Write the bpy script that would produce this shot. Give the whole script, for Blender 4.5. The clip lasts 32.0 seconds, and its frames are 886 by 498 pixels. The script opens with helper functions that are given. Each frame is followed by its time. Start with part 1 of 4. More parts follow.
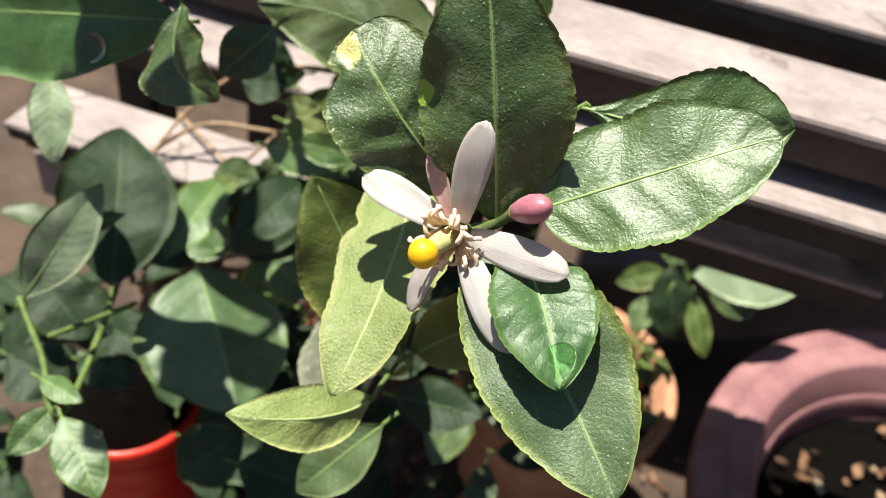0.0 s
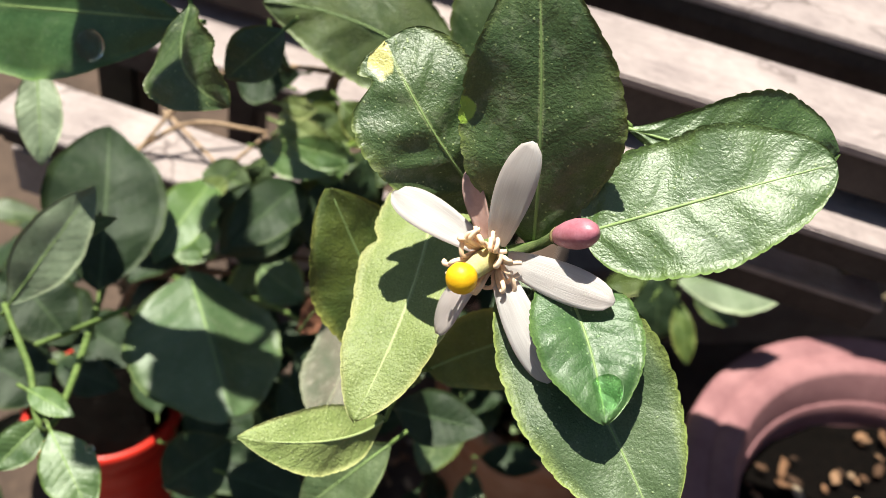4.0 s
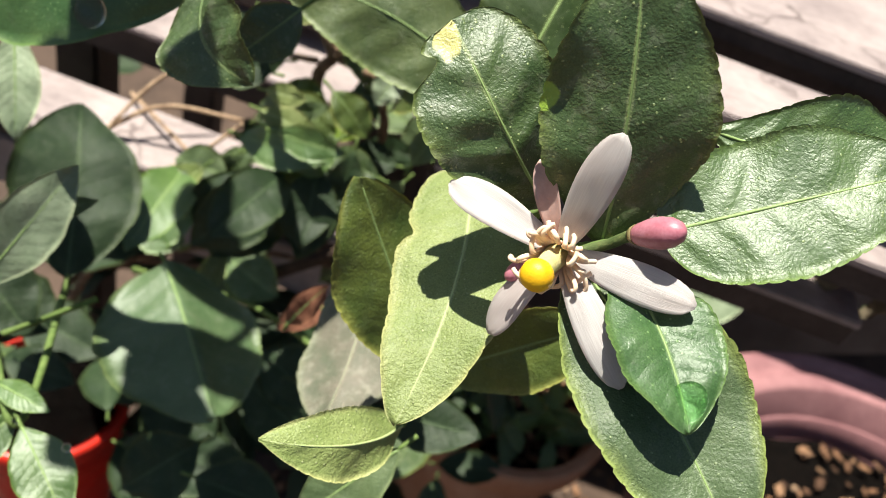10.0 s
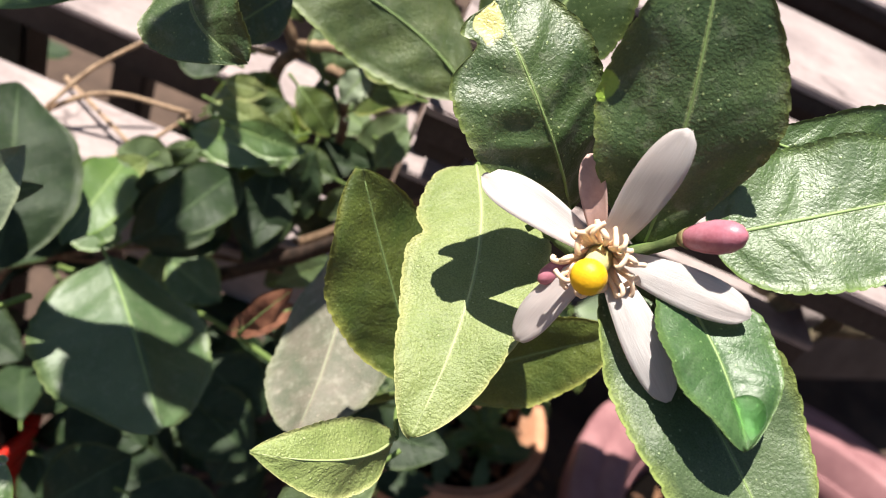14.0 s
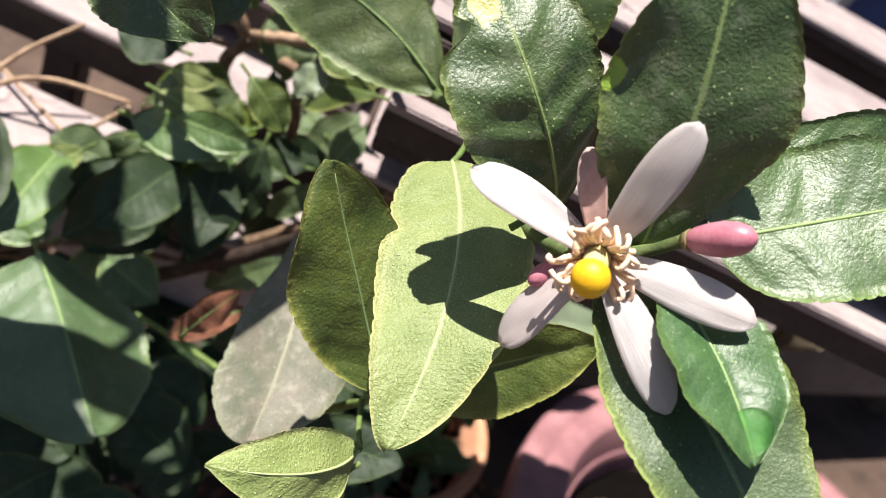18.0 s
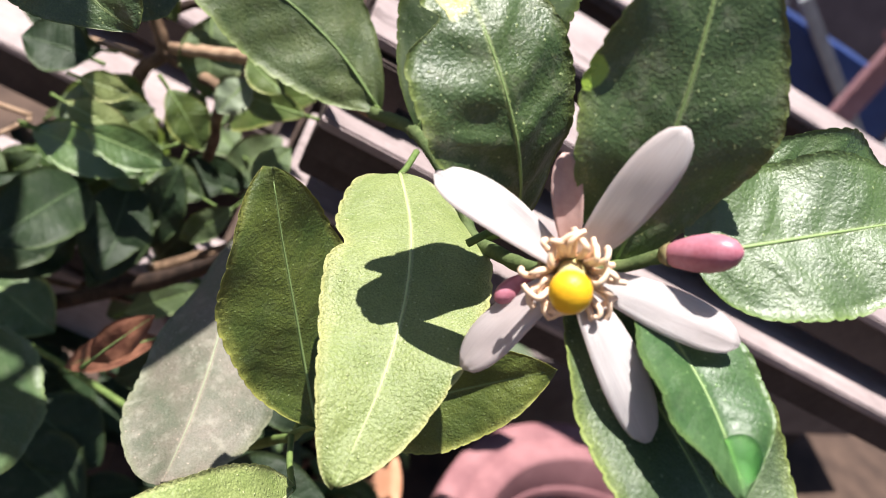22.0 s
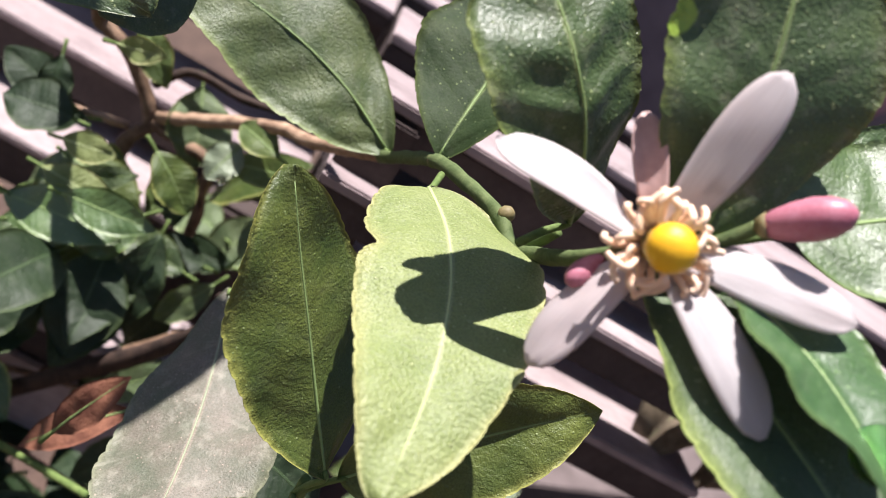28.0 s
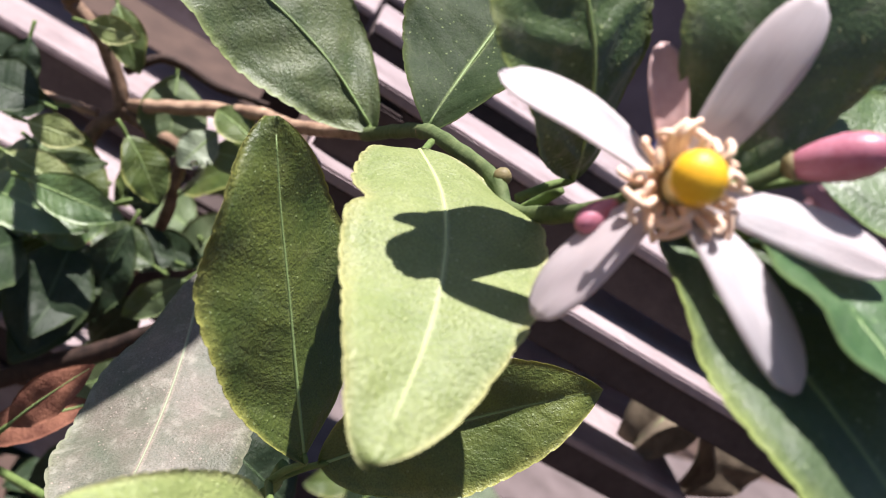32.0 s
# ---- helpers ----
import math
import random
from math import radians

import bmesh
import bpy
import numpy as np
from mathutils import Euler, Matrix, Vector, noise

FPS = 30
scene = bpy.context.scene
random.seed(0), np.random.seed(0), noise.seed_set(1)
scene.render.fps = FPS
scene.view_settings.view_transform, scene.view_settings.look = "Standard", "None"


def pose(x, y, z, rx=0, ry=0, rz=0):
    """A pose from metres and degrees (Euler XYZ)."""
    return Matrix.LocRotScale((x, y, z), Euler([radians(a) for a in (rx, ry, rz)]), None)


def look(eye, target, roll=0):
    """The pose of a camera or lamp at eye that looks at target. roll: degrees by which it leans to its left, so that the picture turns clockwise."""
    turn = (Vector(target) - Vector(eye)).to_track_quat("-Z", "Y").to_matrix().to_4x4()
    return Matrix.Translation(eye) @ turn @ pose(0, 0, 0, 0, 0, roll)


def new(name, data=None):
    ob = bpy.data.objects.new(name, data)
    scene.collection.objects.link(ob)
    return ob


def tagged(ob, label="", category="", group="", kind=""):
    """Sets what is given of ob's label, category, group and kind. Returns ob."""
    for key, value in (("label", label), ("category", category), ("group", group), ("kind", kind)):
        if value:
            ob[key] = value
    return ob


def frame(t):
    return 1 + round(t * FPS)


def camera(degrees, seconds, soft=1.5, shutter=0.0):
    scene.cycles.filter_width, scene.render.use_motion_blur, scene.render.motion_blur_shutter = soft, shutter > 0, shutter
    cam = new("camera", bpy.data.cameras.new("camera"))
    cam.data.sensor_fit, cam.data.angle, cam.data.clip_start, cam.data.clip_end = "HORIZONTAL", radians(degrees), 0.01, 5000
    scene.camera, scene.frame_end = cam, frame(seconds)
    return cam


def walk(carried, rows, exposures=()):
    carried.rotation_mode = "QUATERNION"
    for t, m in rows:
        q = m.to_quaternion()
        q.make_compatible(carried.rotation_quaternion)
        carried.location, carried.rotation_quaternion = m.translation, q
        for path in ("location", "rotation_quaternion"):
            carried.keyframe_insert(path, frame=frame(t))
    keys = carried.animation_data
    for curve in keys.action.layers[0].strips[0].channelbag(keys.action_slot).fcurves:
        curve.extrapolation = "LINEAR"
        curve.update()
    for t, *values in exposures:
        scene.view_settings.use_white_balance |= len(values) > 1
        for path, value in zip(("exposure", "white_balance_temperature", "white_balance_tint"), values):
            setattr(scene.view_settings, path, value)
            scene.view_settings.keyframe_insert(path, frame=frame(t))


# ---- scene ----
# ---- camera ----
cam = camera(57.59, 32.0, soft=0.75)
PATH = [
    (0, pose(0.01238, -0.13101, 0.72820, 47.53, -8.46, 16.94)),
    (0.5, pose(0.01181, -0.12993, 0.72906, 47.56, -8.53, 16.86)),
    (1, pose(0.01077, -0.12922, 0.72921, 47.63, -8.74, 16.59)),
    (1.5, pose(0.00930, -0.12865, 0.72856, 47.53, -9.07, 16.57)),
    (2, pose(0.00720, -0.12805, 0.72786, 47.58, -9.35, 16.47)),
    (2.5, pose(0.00455, -0.12794, 0.72749, 47.57, -9.59, 16.44)),
    (3, pose(0.00170, -0.12757, 0.72709, 47.52, -9.83, 16.26)),
    (3.5, pose(-0.00065, -0.12693, 0.72577, 47.46, -10.24, 16.05)),
    (5.5, pose(-0.00811, -0.12372, 0.72376, 47.49, -11.70, 15.37)),
    (6, pose(-0.00944, -0.12325, 0.72177, 47.54, -12.36, 15.16)),
    (6.5, pose(-0.01142, -0.12306, 0.71941, 47.69, -12.90, 14.84)),
    (7, pose(-0.01378, -0.12306, 0.71843, 47.84, -13.31, 14.68)),
    (7.5, pose(-0.01584, -0.12358, 0.71786, 47.99, -13.76, 14.59)),
    (8, pose(-0.01769, -0.12417, 0.71676, 48.23, -14.14, 14.29)),
    (8.5, pose(-0.01976, -0.12410, 0.71514, 48.29, -14.61, 14.06)),
    (9, pose(-0.02220, -0.12425, 0.71307, 48.44, -15.27, 13.84)),
    (9.5, pose(-0.02438, -0.12528, 0.71207, 48.27, -15.42, 13.91)),
    (10, pose(-0.02699, -0.12634, 0.71092, 48.28, -15.62, 13.76)),
    (10.5, pose(-0.02995, -0.12663, 0.70827, 48.64, -16.43, 13.24)),
    (11, pose(-0.03277, -0.12683, 0.70549, 48.98, -17.23, 12.73)),
    (11.5, pose(-0.03526, -0.12640, 0.70345, 49.31, -17.85, 12.22)),
    (12, pose(-0.03793, -0.12552, 0.70126, 49.69, -18.58, 11.67)),
    (12.5, pose(-0.04042, -0.12472, 0.69950, 50.00, -19.14, 11.30)),
    (13, pose(-0.04304, -0.12405, 0.69808, 50.25, -19.84, 10.86)),
    (13.5, pose(-0.04468, -0.12362, 0.69568, 50.43, -20.70, 10.58)),
    (15.5, pose(-0.05013, -0.12004, 0.68851, 50.90, -22.96, 9.14)),
    (16, pose(-0.05083, -0.11911, 0.68734, 51.23, -23.49, 8.77)),
    (16.5, pose(-0.05087, -0.11798, 0.68562, 51.57, -24.15, 8.35)),
    (17, pose(-0.05122, -0.11690, 0.68383, 52.17, -24.70, 7.72)),
    (17.5, pose(-0.05210, -0.11618, 0.68262, 52.39, -25.09, 7.28)),
    (18, pose(-0.05208, -0.11614, 0.68160, 52.40, -25.44, 7.18)),
    (18.5, pose(-0.05214, -0.11567, 0.68074, 52.75, -25.81, 6.68)),
    (19, pose(-0.05193, -0.11483, 0.67971, 53.24, -26.41, 6.10)),
    (19.5, pose(-0.05177, -0.11338, 0.67796, 54.01, -27.16, 5.36)),
    (20, pose(-0.05282, -0.11158, 0.67558, 54.71, -27.69, 4.53)),
    (20.5, pose(-0.05375, -0.11095, 0.67375, 54.89, -28.05, 3.99)),
    (21, pose(-0.05434, -0.11010, 0.67173, 55.52, -28.68, 3.28)),
    (21.5, pose(-0.05497, -0.10934, 0.66970, 56.53, -29.37, 2.54)),
    (22, pose(-0.05542, -0.10854, 0.66761, 57.78, -30.03, 1.69)),
    (22.5, pose(-0.05621, -0.10796, 0.66575, 58.93, -30.60, 0.99)),
    (23, pose(-0.05663, -0.10723, 0.66217, 60.23, -31.40, 0.18)),
    (23.5, pose(-0.05729, -0.10682, 0.65837, 61.30, -32.02, -0.42)),
    (24, pose(-0.05817, -0.10695, 0.65610, 62.30, -32.39, -0.81)),
    (24.5, pose(-0.05883, -0.10739, 0.65378, 63.17, -32.80, -1.04)),
    (25, pose(-0.05893, -0.10713, 0.64993, 64.47, -33.13, -1.68)),
    (25.5, pose(-0.05755, -0.10621, 0.64591, 66.42, -33.63, -2.34)),
    (27.5, pose(-0.05610, -0.10488, 0.63833, 68.90, -31.48, -1.88)),
    (28, pose(-0.05305, -0.10385, 0.63520, 68.93, -31.70, -1.06)),
    (28.5, pose(-0.05168, -0.10294, 0.63253, 69.27, -31.65, -1.31)),
    (29, pose(-0.04962, -0.10092, 0.62996, 69.56, -31.73, -1.75)),
    (29.5, pose(-0.04838, -0.09885, 0.62767, 69.94, -31.89, -2.14)),
    (30, pose(-0.04821, -0.09754, 0.62642, 70.15, -31.91, -2.38)),
    (30.5, pose(-0.04817, -0.09714, 0.62531, 70.30, -31.98, -2.37)),
    (31, pose(-0.04823, -0.09714, 0.62406, 70.57, -32.15, -2.47)),
    (31.5, pose(-0.04810, -0.09731, 0.62287, 70.96, -32.47, -2.62)),
    (32, pose(-0.04848, -0.09780, 0.62249, 71.45, -32.72, -2.89)),
]
cam.data.dof.use_dof = True
cam.data.dof.focus_distance = 0.155
cam.data.dof.aperture_fstop = 19
walk(cam, PATH, ((0, 1.04, 6750, 0), (9, 1.06, 6750, 1), (13, 1.12, 6700, 6), (16, 1.15, 6600, 8), (22, 1.18, 6400, 11), (28, 1.19, 6250, 17), (32, 1.21, 6200, 19)))

# ---- world and sun ----
SUN = Vector((-0.31, 0.06, 1.0)).normalized()
world = bpy.data.worlds.new("sky")
scene.world = world
world.use_nodes = True
wn = world.node_tree
sky = wn.nodes.new("ShaderNodeTexSky")
sky.sky_type = "NISHITA"
sky.sun_disc = False
sky.sun_elevation = math.asin(SUN.z)
sky.sun_rotation = math.atan2(SUN.x, SUN.y)
wn.links.new(sky.outputs["Color"], wn.nodes["Background"].inputs["Color"])
wn.nodes["Background"].inputs["Strength"].default_value = 0.038
sun = new("sun", bpy.data.lights.new("sun", "SUN"))
sun.data.energy = 5.0
sun.data.angle = radians(0.53)
sun.data.color = (1.0, 0.955, 0.88)
sun.matrix_world = look((SUN * 3).to_tuple(), (0, 0, 0))


# ---- materials ----
class Mat:
    """A small builder for node materials."""

    def __init__(self, name, rough=0.5, spec=0.5, metal=0.0):
        self.m = bpy.data.materials.new(name)
        self.m.use_nodes = True
        self.t = self.m.node_tree
        self.n = self.t.nodes
        self.p = self.n["Principled BSDF"]
        self.put("Roughness", rough)
        self.put("Specular IOR Level", spec)
        self.put("Metallic", metal)

    def put(self, key, v, node=None):
        s = (node or self.p).inputs[key]
        if isinstance(v, bpy.types.NodeSocket):
            self.t.links.new(v, s)
        else:
            s.default_value = (*v, 1.0) if isinstance(v, tuple) and len(v) == 3 and s.type == "RGBA" else v

    def node(self, kind):
        return self.n.new("ShaderNode" + kind)

    def coord(self, what="Object"):
        return self.node("TexCoord").outputs[what]

    def noise(self, scale, detail=3.0, rough=0.55, co=None, out="Fac", dist=0.0):
        nd = self.node("TexNoise")
        self.put("Vector", co or self.coord(), nd)
        self.put("Scale", scale, nd)
        self.put("Detail", detail, nd)
        self.put("Roughness", rough, nd)
        self.put("Distortion", dist, nd)
        return nd.outputs[out]

    def ramp(self, fac, *stops):
        nd = self.node("ValToRGB")
        self.put("Fac", fac, nd)
        e = nd.color_ramp.elements
        while len(e) < len(stops):
            e.new(0.5)
        for el, (pos, col) in zip(e, stops):
            el.position = pos
            el.color = (*col, 1.0) if isinstance(col, tuple) else (col, col, col, 1.0)
        return nd.outputs["Color"]

    def mix(self, fac, a, b, mode="MIX"):
        nd = self.node("Mix")
        nd.data_type, nd.blend_type = "RGBA", mode
        for i, v in ((0, fac), (6, a), (7, b)):
            if isinstance(v, bpy.types.NodeSocket):
                self.t.links.new(v, nd.inputs[i])
            else:
                nd.inputs[i].default_value = (*v, 1.0) if isinstance(v, tuple) else v
        return nd.outputs[2]

    def math(self, op, a, b=0.0, c=0.0):
        nd = self.node("Math")
        nd.operation = op
        for i, v in enumerate((a, b, c)):
            if isinstance(v, bpy.types.NodeSocket):
                self.t.links.new(v, nd.inputs[i])
            else:
                nd.inputs[i].default_value = v
        return nd.outputs[0]

    def bump(self, h, strength, dist=0.001, under=None):
        nd = self.node("Bump")
        self.put("Height", h, nd)
        self.put("Strength", strength, nd)
        self.put("Distance", dist, nd)
        if under:
            self.put("Normal", under, nd)
        self.put("Normal", nd.outputs["Normal"])
        return nd.outputs["Normal"]


def leaf_material(name, dark, light, margin, rough, vein, dust=0.0, thin=0.3, spec=0.6, relief=0.6, ior=1.5, patch=None):
    """Citrus leaf: quilted blade, pale midrib and side veins, oil dots, a paler margin, some dust."""
    k = Mat(name, rough, spec)
    k.put("IOR", ior)
    uv = k.node("UVMap").outputs["UV"]
    sep = k.node("SeparateXYZ")
    k.put("Vector", uv, sep)
    u, v = sep.outputs["X"], sep.outputs["Y"]
    side = k.math("ABSOLUTE", k.math("SUBTRACT", v, 0.5))
    rnd = k.node("ObjectInfo").outputs["Random"]
    ob = k.coord("Object")
    big = k.noise(90, 3, 0.6, ob)
    fine = k.noise(1500, 2, 0.6, ob)
    col = k.mix(k.ramp(big, (0.3, 0.0), (0.72, 1.0)), dark, light)
    edge = k.ramp(k.math("ADD", side, k.math("MULTIPLY", k.math("SUBTRACT", big, 0.5), 0.16)), (0.40, 0.0), (0.50, 1.0))
    col = k.mix(k.math("MULTIPLY", edge, 0.75), col, margin)
    # side veins bend forward from the midrib
    ph = k.math("SUBTRACT", u, k.math("MULTIPLY", side, 0.34))
    ph = k.math("ADD", ph, k.math("MULTIPLY", k.math("SUBTRACT", big, 0.5), 0.11))
    wave = k.math("ABSOLUTE", k.math("SINE", k.math("MULTIPLY", ph, 34.0)))
    vn = k.ramp(wave, (0.0, 1.0), (0.13, 0.0))
    col = k.mix(k.math("MULTIPLY", vn, 0.10), col, vein)
    rib = k.ramp(side, (0.012, 1.0), (0.022, 0.0))
    col = k.mix(k.math("MULTIPLY", rib, 0.8), col, vein)
    vor = k.node("TexVoronoi")
    k.put("Vector", ob, vor)
    k.put("Scale", 800.0, vor)
    k.put("Randomness", 1.0, vor)
    pick = k.ramp(k.noise(700, 1, 0.5, ob), (0.5, 0.0), (0.6, 1.0))
    dots = k.math("MULTIPLY", k.ramp(vor.outputs["Distance"], (0.13, 1.0), (0.24, 0.0)), pick)
    col = k.mix(k.math("MULTIPLY", dots, 0.9), col, tuple(min(0.8, 1.35 * q) for q in vein))
    grain = k.noise(2600, 2, 0.7, ob)
    col = k.mix(k.math("MULTIPLY", k.ramp(grain, (0.35, 1.0), (0.6, 0.0)), 0.55), col, tuple(0.5 * q for q in dark))
    rim = k.ramp(side, (0.478, 0.0), (0.490, 1.0))
    col = k.mix(k.math("MULTIPLY", rim, 0.7), col, tuple(min(0.75, 1.25 * q) for q in margin))
    col = k.mix(k.math("MULTIPLY", k.ramp(k.noise(260, 4, 0.65, ob), (0.52, 0.0), (0.75, 1.0)), dust), col, (0.5, 0.47, 0.38))
    if patch:
        # a yellowed spot at (u, v) on the blade, with a ragged rim
        pu, pv, ru, rv, tint = patch
        du = k.math("DIVIDE", k.math("SUBTRACT", u, pu), ru)
        dv = k.math("DIVIDE", k.math("SUBTRACT", v, pv), rv)
        far_ = k.math("ADD", k.math("ADD", k.math("MULTIPLY", du, du), k.math("MULTIPLY", dv, dv)), k.math("MULTIPLY", k.math("SUBTRACT", k.noise(420, 3, 0.6, ob), 0.5), 0.9))
        col = k.mix(k.math("MULTIPLY", k.ramp(far_, (0.75, 1.0), (1.0, 0.0)), 0.9), col, tint)
    hsv = k.node("HueSaturation")
    k.put("Color", col, hsv)
    k.put("Value", k.math("ADD", 0.8, k.math("MULTIPLY", rnd, 0.4)), hsv)
    k.put("Base Color", hsv.outputs["Color"])
    k.put("Roughness", k.math("ADD", rough - 0.08, k.math("MULTIPLY", fine, 0.2)))
    pebble = k.noise(1500, 2, 0.6, ob, "Fac", 0.3)
    n1 = k.bump(k.math("ADD", k.math("MULTIPLY", wave, 0.3), k.math("MULTIPLY", big, 2.0)), 0.3, 0.0008)
    uneven = k.ramp(k.noise(160, 2, 0.6, ob), (0.32, 0.5), (0.65, 1.0))
    n2 = k.bump(k.math("MULTIPLY", k.math("ADD", pebble, k.math("MULTIPLY", dots, 0.35)), uneven), relief, 0.0005, n1)
    tr = k.node("BsdfTranslucent")
    k.put("Color", k.mix(0.5, hsv.outputs["Color"], (0.32, 0.46, 0.04)), tr)
    k.put("Normal", n2, tr)
    sh = k.node("MixShader")
    sh.inputs[0].default_value = thin
    k.t.links.new(k.p.outputs[0], sh.inputs[1])
    k.t.links.new(tr.outputs[0], sh.inputs[2])
    k.t.links.new(sh.outputs[0], k.n["Material Output"].inputs["Surface"])
    return k.m


GREEN = leaf_material("leaf_green", (0.038, 0.072, 0.022), (0.080, 0.122, 0.040), (0.12, 0.15, 0.04), 0.43, (0.24, 0.29, 0.12), 0.18, 0.14, 0.7, 0.6)
GREEN_SPOT = leaf_material("leaf_green_spotted", (0.038, 0.072, 0.022), (0.080, 0.122, 0.040), (0.12, 0.15, 0.04), 0.43, (0.24, 0.29, 0.12), 0.18, 0.14, 0.7, 0.6, patch=(0.50, 1.0, 0.05, 0.11, (0.27, 0.40, 0.05)))
GREEN_TIP = leaf_material("leaf_green_scorched", (0.038, 0.072, 0.022), (0.080, 0.122, 0.040), (0.12, 0.15, 0.04), 0.43, (0.24, 0.29, 0.12), 0.18, 0.14, 0.7, 0.6, patch=(1.0, 0.66, 0.13, 0.20, (0.62, 0.56, 0.22)))
GLOSSY = leaf_material("leaf_glossy", (0.050, 0.120, 0.014), (0.095, 0.175, 0.028), (0.14, 0.22, 0.035), 0.50, (0.28, 0.36, 0.13), 0.04, 0.2, 1.0, 0.55, 1.65)
# Near-black leaf: the shade deep in the foliage is put into its colour.
DARK = leaf_material("leaf_shaded_dark", (0.015, 0.033, 0.012), (0.030, 0.055, 0.021), (0.055, 0.08, 0.028), 0.55, (0.08, 0.12, 0.05), 0.05, 0.15, 0.4)
LIME = leaf_material("leaf_lime", (0.065, 0.110, 0.022), (0.145, 0.195, 0.040), (0.34, 0.35, 0.10), 0.5, (0.22, 0.27, 0.10), 0.06, 0.25)
YELLOW = leaf_material("leaf_yellow_green", (0.27, 0.345, 0.105), (0.40, 0.46, 0.17), (0.58, 0.57, 0.24), 0.5, (0.50, 0.54, 0.27), 0.08, 0.25, 0.6, 1.0)
OLIVE = leaf_material("leaf_olive", (0.055, 0.090, 0.028), (0.14, 0.175, 0.06), (0.16, 0.20, 0.07), 0.5, (0.12, 0.18, 0.07), 0.12, 0.2)
DUSTY = leaf_material("leaf_dusty_grey", (0.115, 0.130, 0.085), (0.225, 0.185, 0.150), (0.20, 0.21, 0.13), 0.6, (0.30, 0.24, 0.19), 0.35, 0.15)
PALE = leaf_material("leaf_pale_underside", (0.10, 0.155, 0.065), (0.19, 0.25, 0.11), (0.26, 0.32, 0.14), 0.55, (0.28, 0.34, 0.17), 0.1, 0.3)
MID = leaf_material("leaf_mid_green", (0.080, 0.130, 0.054), (0.145, 0.205, 0.095), (0.32, 0.39, 0.11), 0.48, (0.30, 0.37, 0.19), 0.12, 0.15, 0.5, 0.6)
SATIN = leaf_material("leaf_satin", (0.036, 0.092, 0.026), (0.070, 0.140, 0.045), (0.11, 0.18, 0.05), 0.44, (0.15, 0.24, 0.09), 0.05, 0.15, 0.6, 0.3)
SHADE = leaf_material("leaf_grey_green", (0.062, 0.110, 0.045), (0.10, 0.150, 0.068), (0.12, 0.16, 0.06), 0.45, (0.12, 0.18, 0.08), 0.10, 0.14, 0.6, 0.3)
# Lime leaf brightened: sun shining through it is put into the colour.
BRIGHT = leaf_material("leaf_backlit_lime", (0.16, 0.26, 0.035), (0.28, 0.38, 0.07), (0.30, 0.36, 0.08), 0.45, (0.34, 0.42, 0.14), 0.02, 0.4)
# Darkened green leaf with pale dots; its lack of sun is in the colour.
DOTTED = leaf_material("leaf_dotted_shaded", (0.022, 0.044, 0.012), (0.042, 0.068, 0.020), (0.06, 0.08, 0.02), 0.65, (0.20, 0.26, 0.10), 0.04, 0.12, 0.2, 0.3)
MOSS = leaf_material("leaf_moss", (0.062, 0.098, 0.018), (0.165, 0.200, 0.040), (0.32, 0.32, 0.08), 0.46, (0.19, 0.24, 0.08), 0.05, 0.25, 0.6, 0.7)
MINT = leaf_material("leaf_mint", (0.24, 0.31, 0.19), (0.36, 0.42, 0.29), (0.40, 0.44, 0.28), 0.45, (0.42, 0.48, 0.34), 0.1, 0.25)


def bark_material(name, a, b, scale, strength):
    k = Mat(name, 0.75, 0.3)
    n = k.noise(scale, 5, 0.65)
    k.put("Base Color", k.ramp(n, (0.3, a), (0.7, b)))
    k.bump(k.noise(scale * 3, 4, 0.7), strength, 0.0008)
    return k.m


RUSSET = bark_material("withered_leaf", (0.10, 0.035, 0.022), (0.28, 0.12, 0.07), 160, 0.6)
BARK_DARK = bark_material("bark_dark", (0.022, 0.014, 0.011), (0.07, 0.042, 0.03), 220, 0.8)
BARK = bark_material("bark_brown", (0.08, 0.048, 0.03), (0.28, 0.18, 0.115), 220, 0.8)
STICK = bark_material("dry_stick", (0.20, 0.12, 0.075), (0.46, 0.32, 0.215), 180, 0.5)
STEM_GREEN = bark_material("stem_green", (0.075, 0.125, 0.03), (0.16, 0.22, 0.065), 300, 0.3)
STEM_DULL = bark_material("stem_dull_green", (0.055, 0.085, 0.026), (0.125, 0.16, 0.06), 300, 0.4)


def speckled(name, a, b, rough, scale, bump=0.4, dist=0.001, spec=0.4, lo=0.35, hi=0.68):
    k = Mat(name, rough, spec)
    n1, n2 = k.noise(scale, 5, 0.6), k.noise(scale * 9, 3, 0.6)
    c = k.ramp(k.math("ADD", k.math("MULTIPLY", n1, 0.7), k.math("MULTIPLY", n2, 0.3)), (lo, a), (hi, b))
    k.put("Base Color", c)
    k.bump(n2, bump, dist)
    return k.m


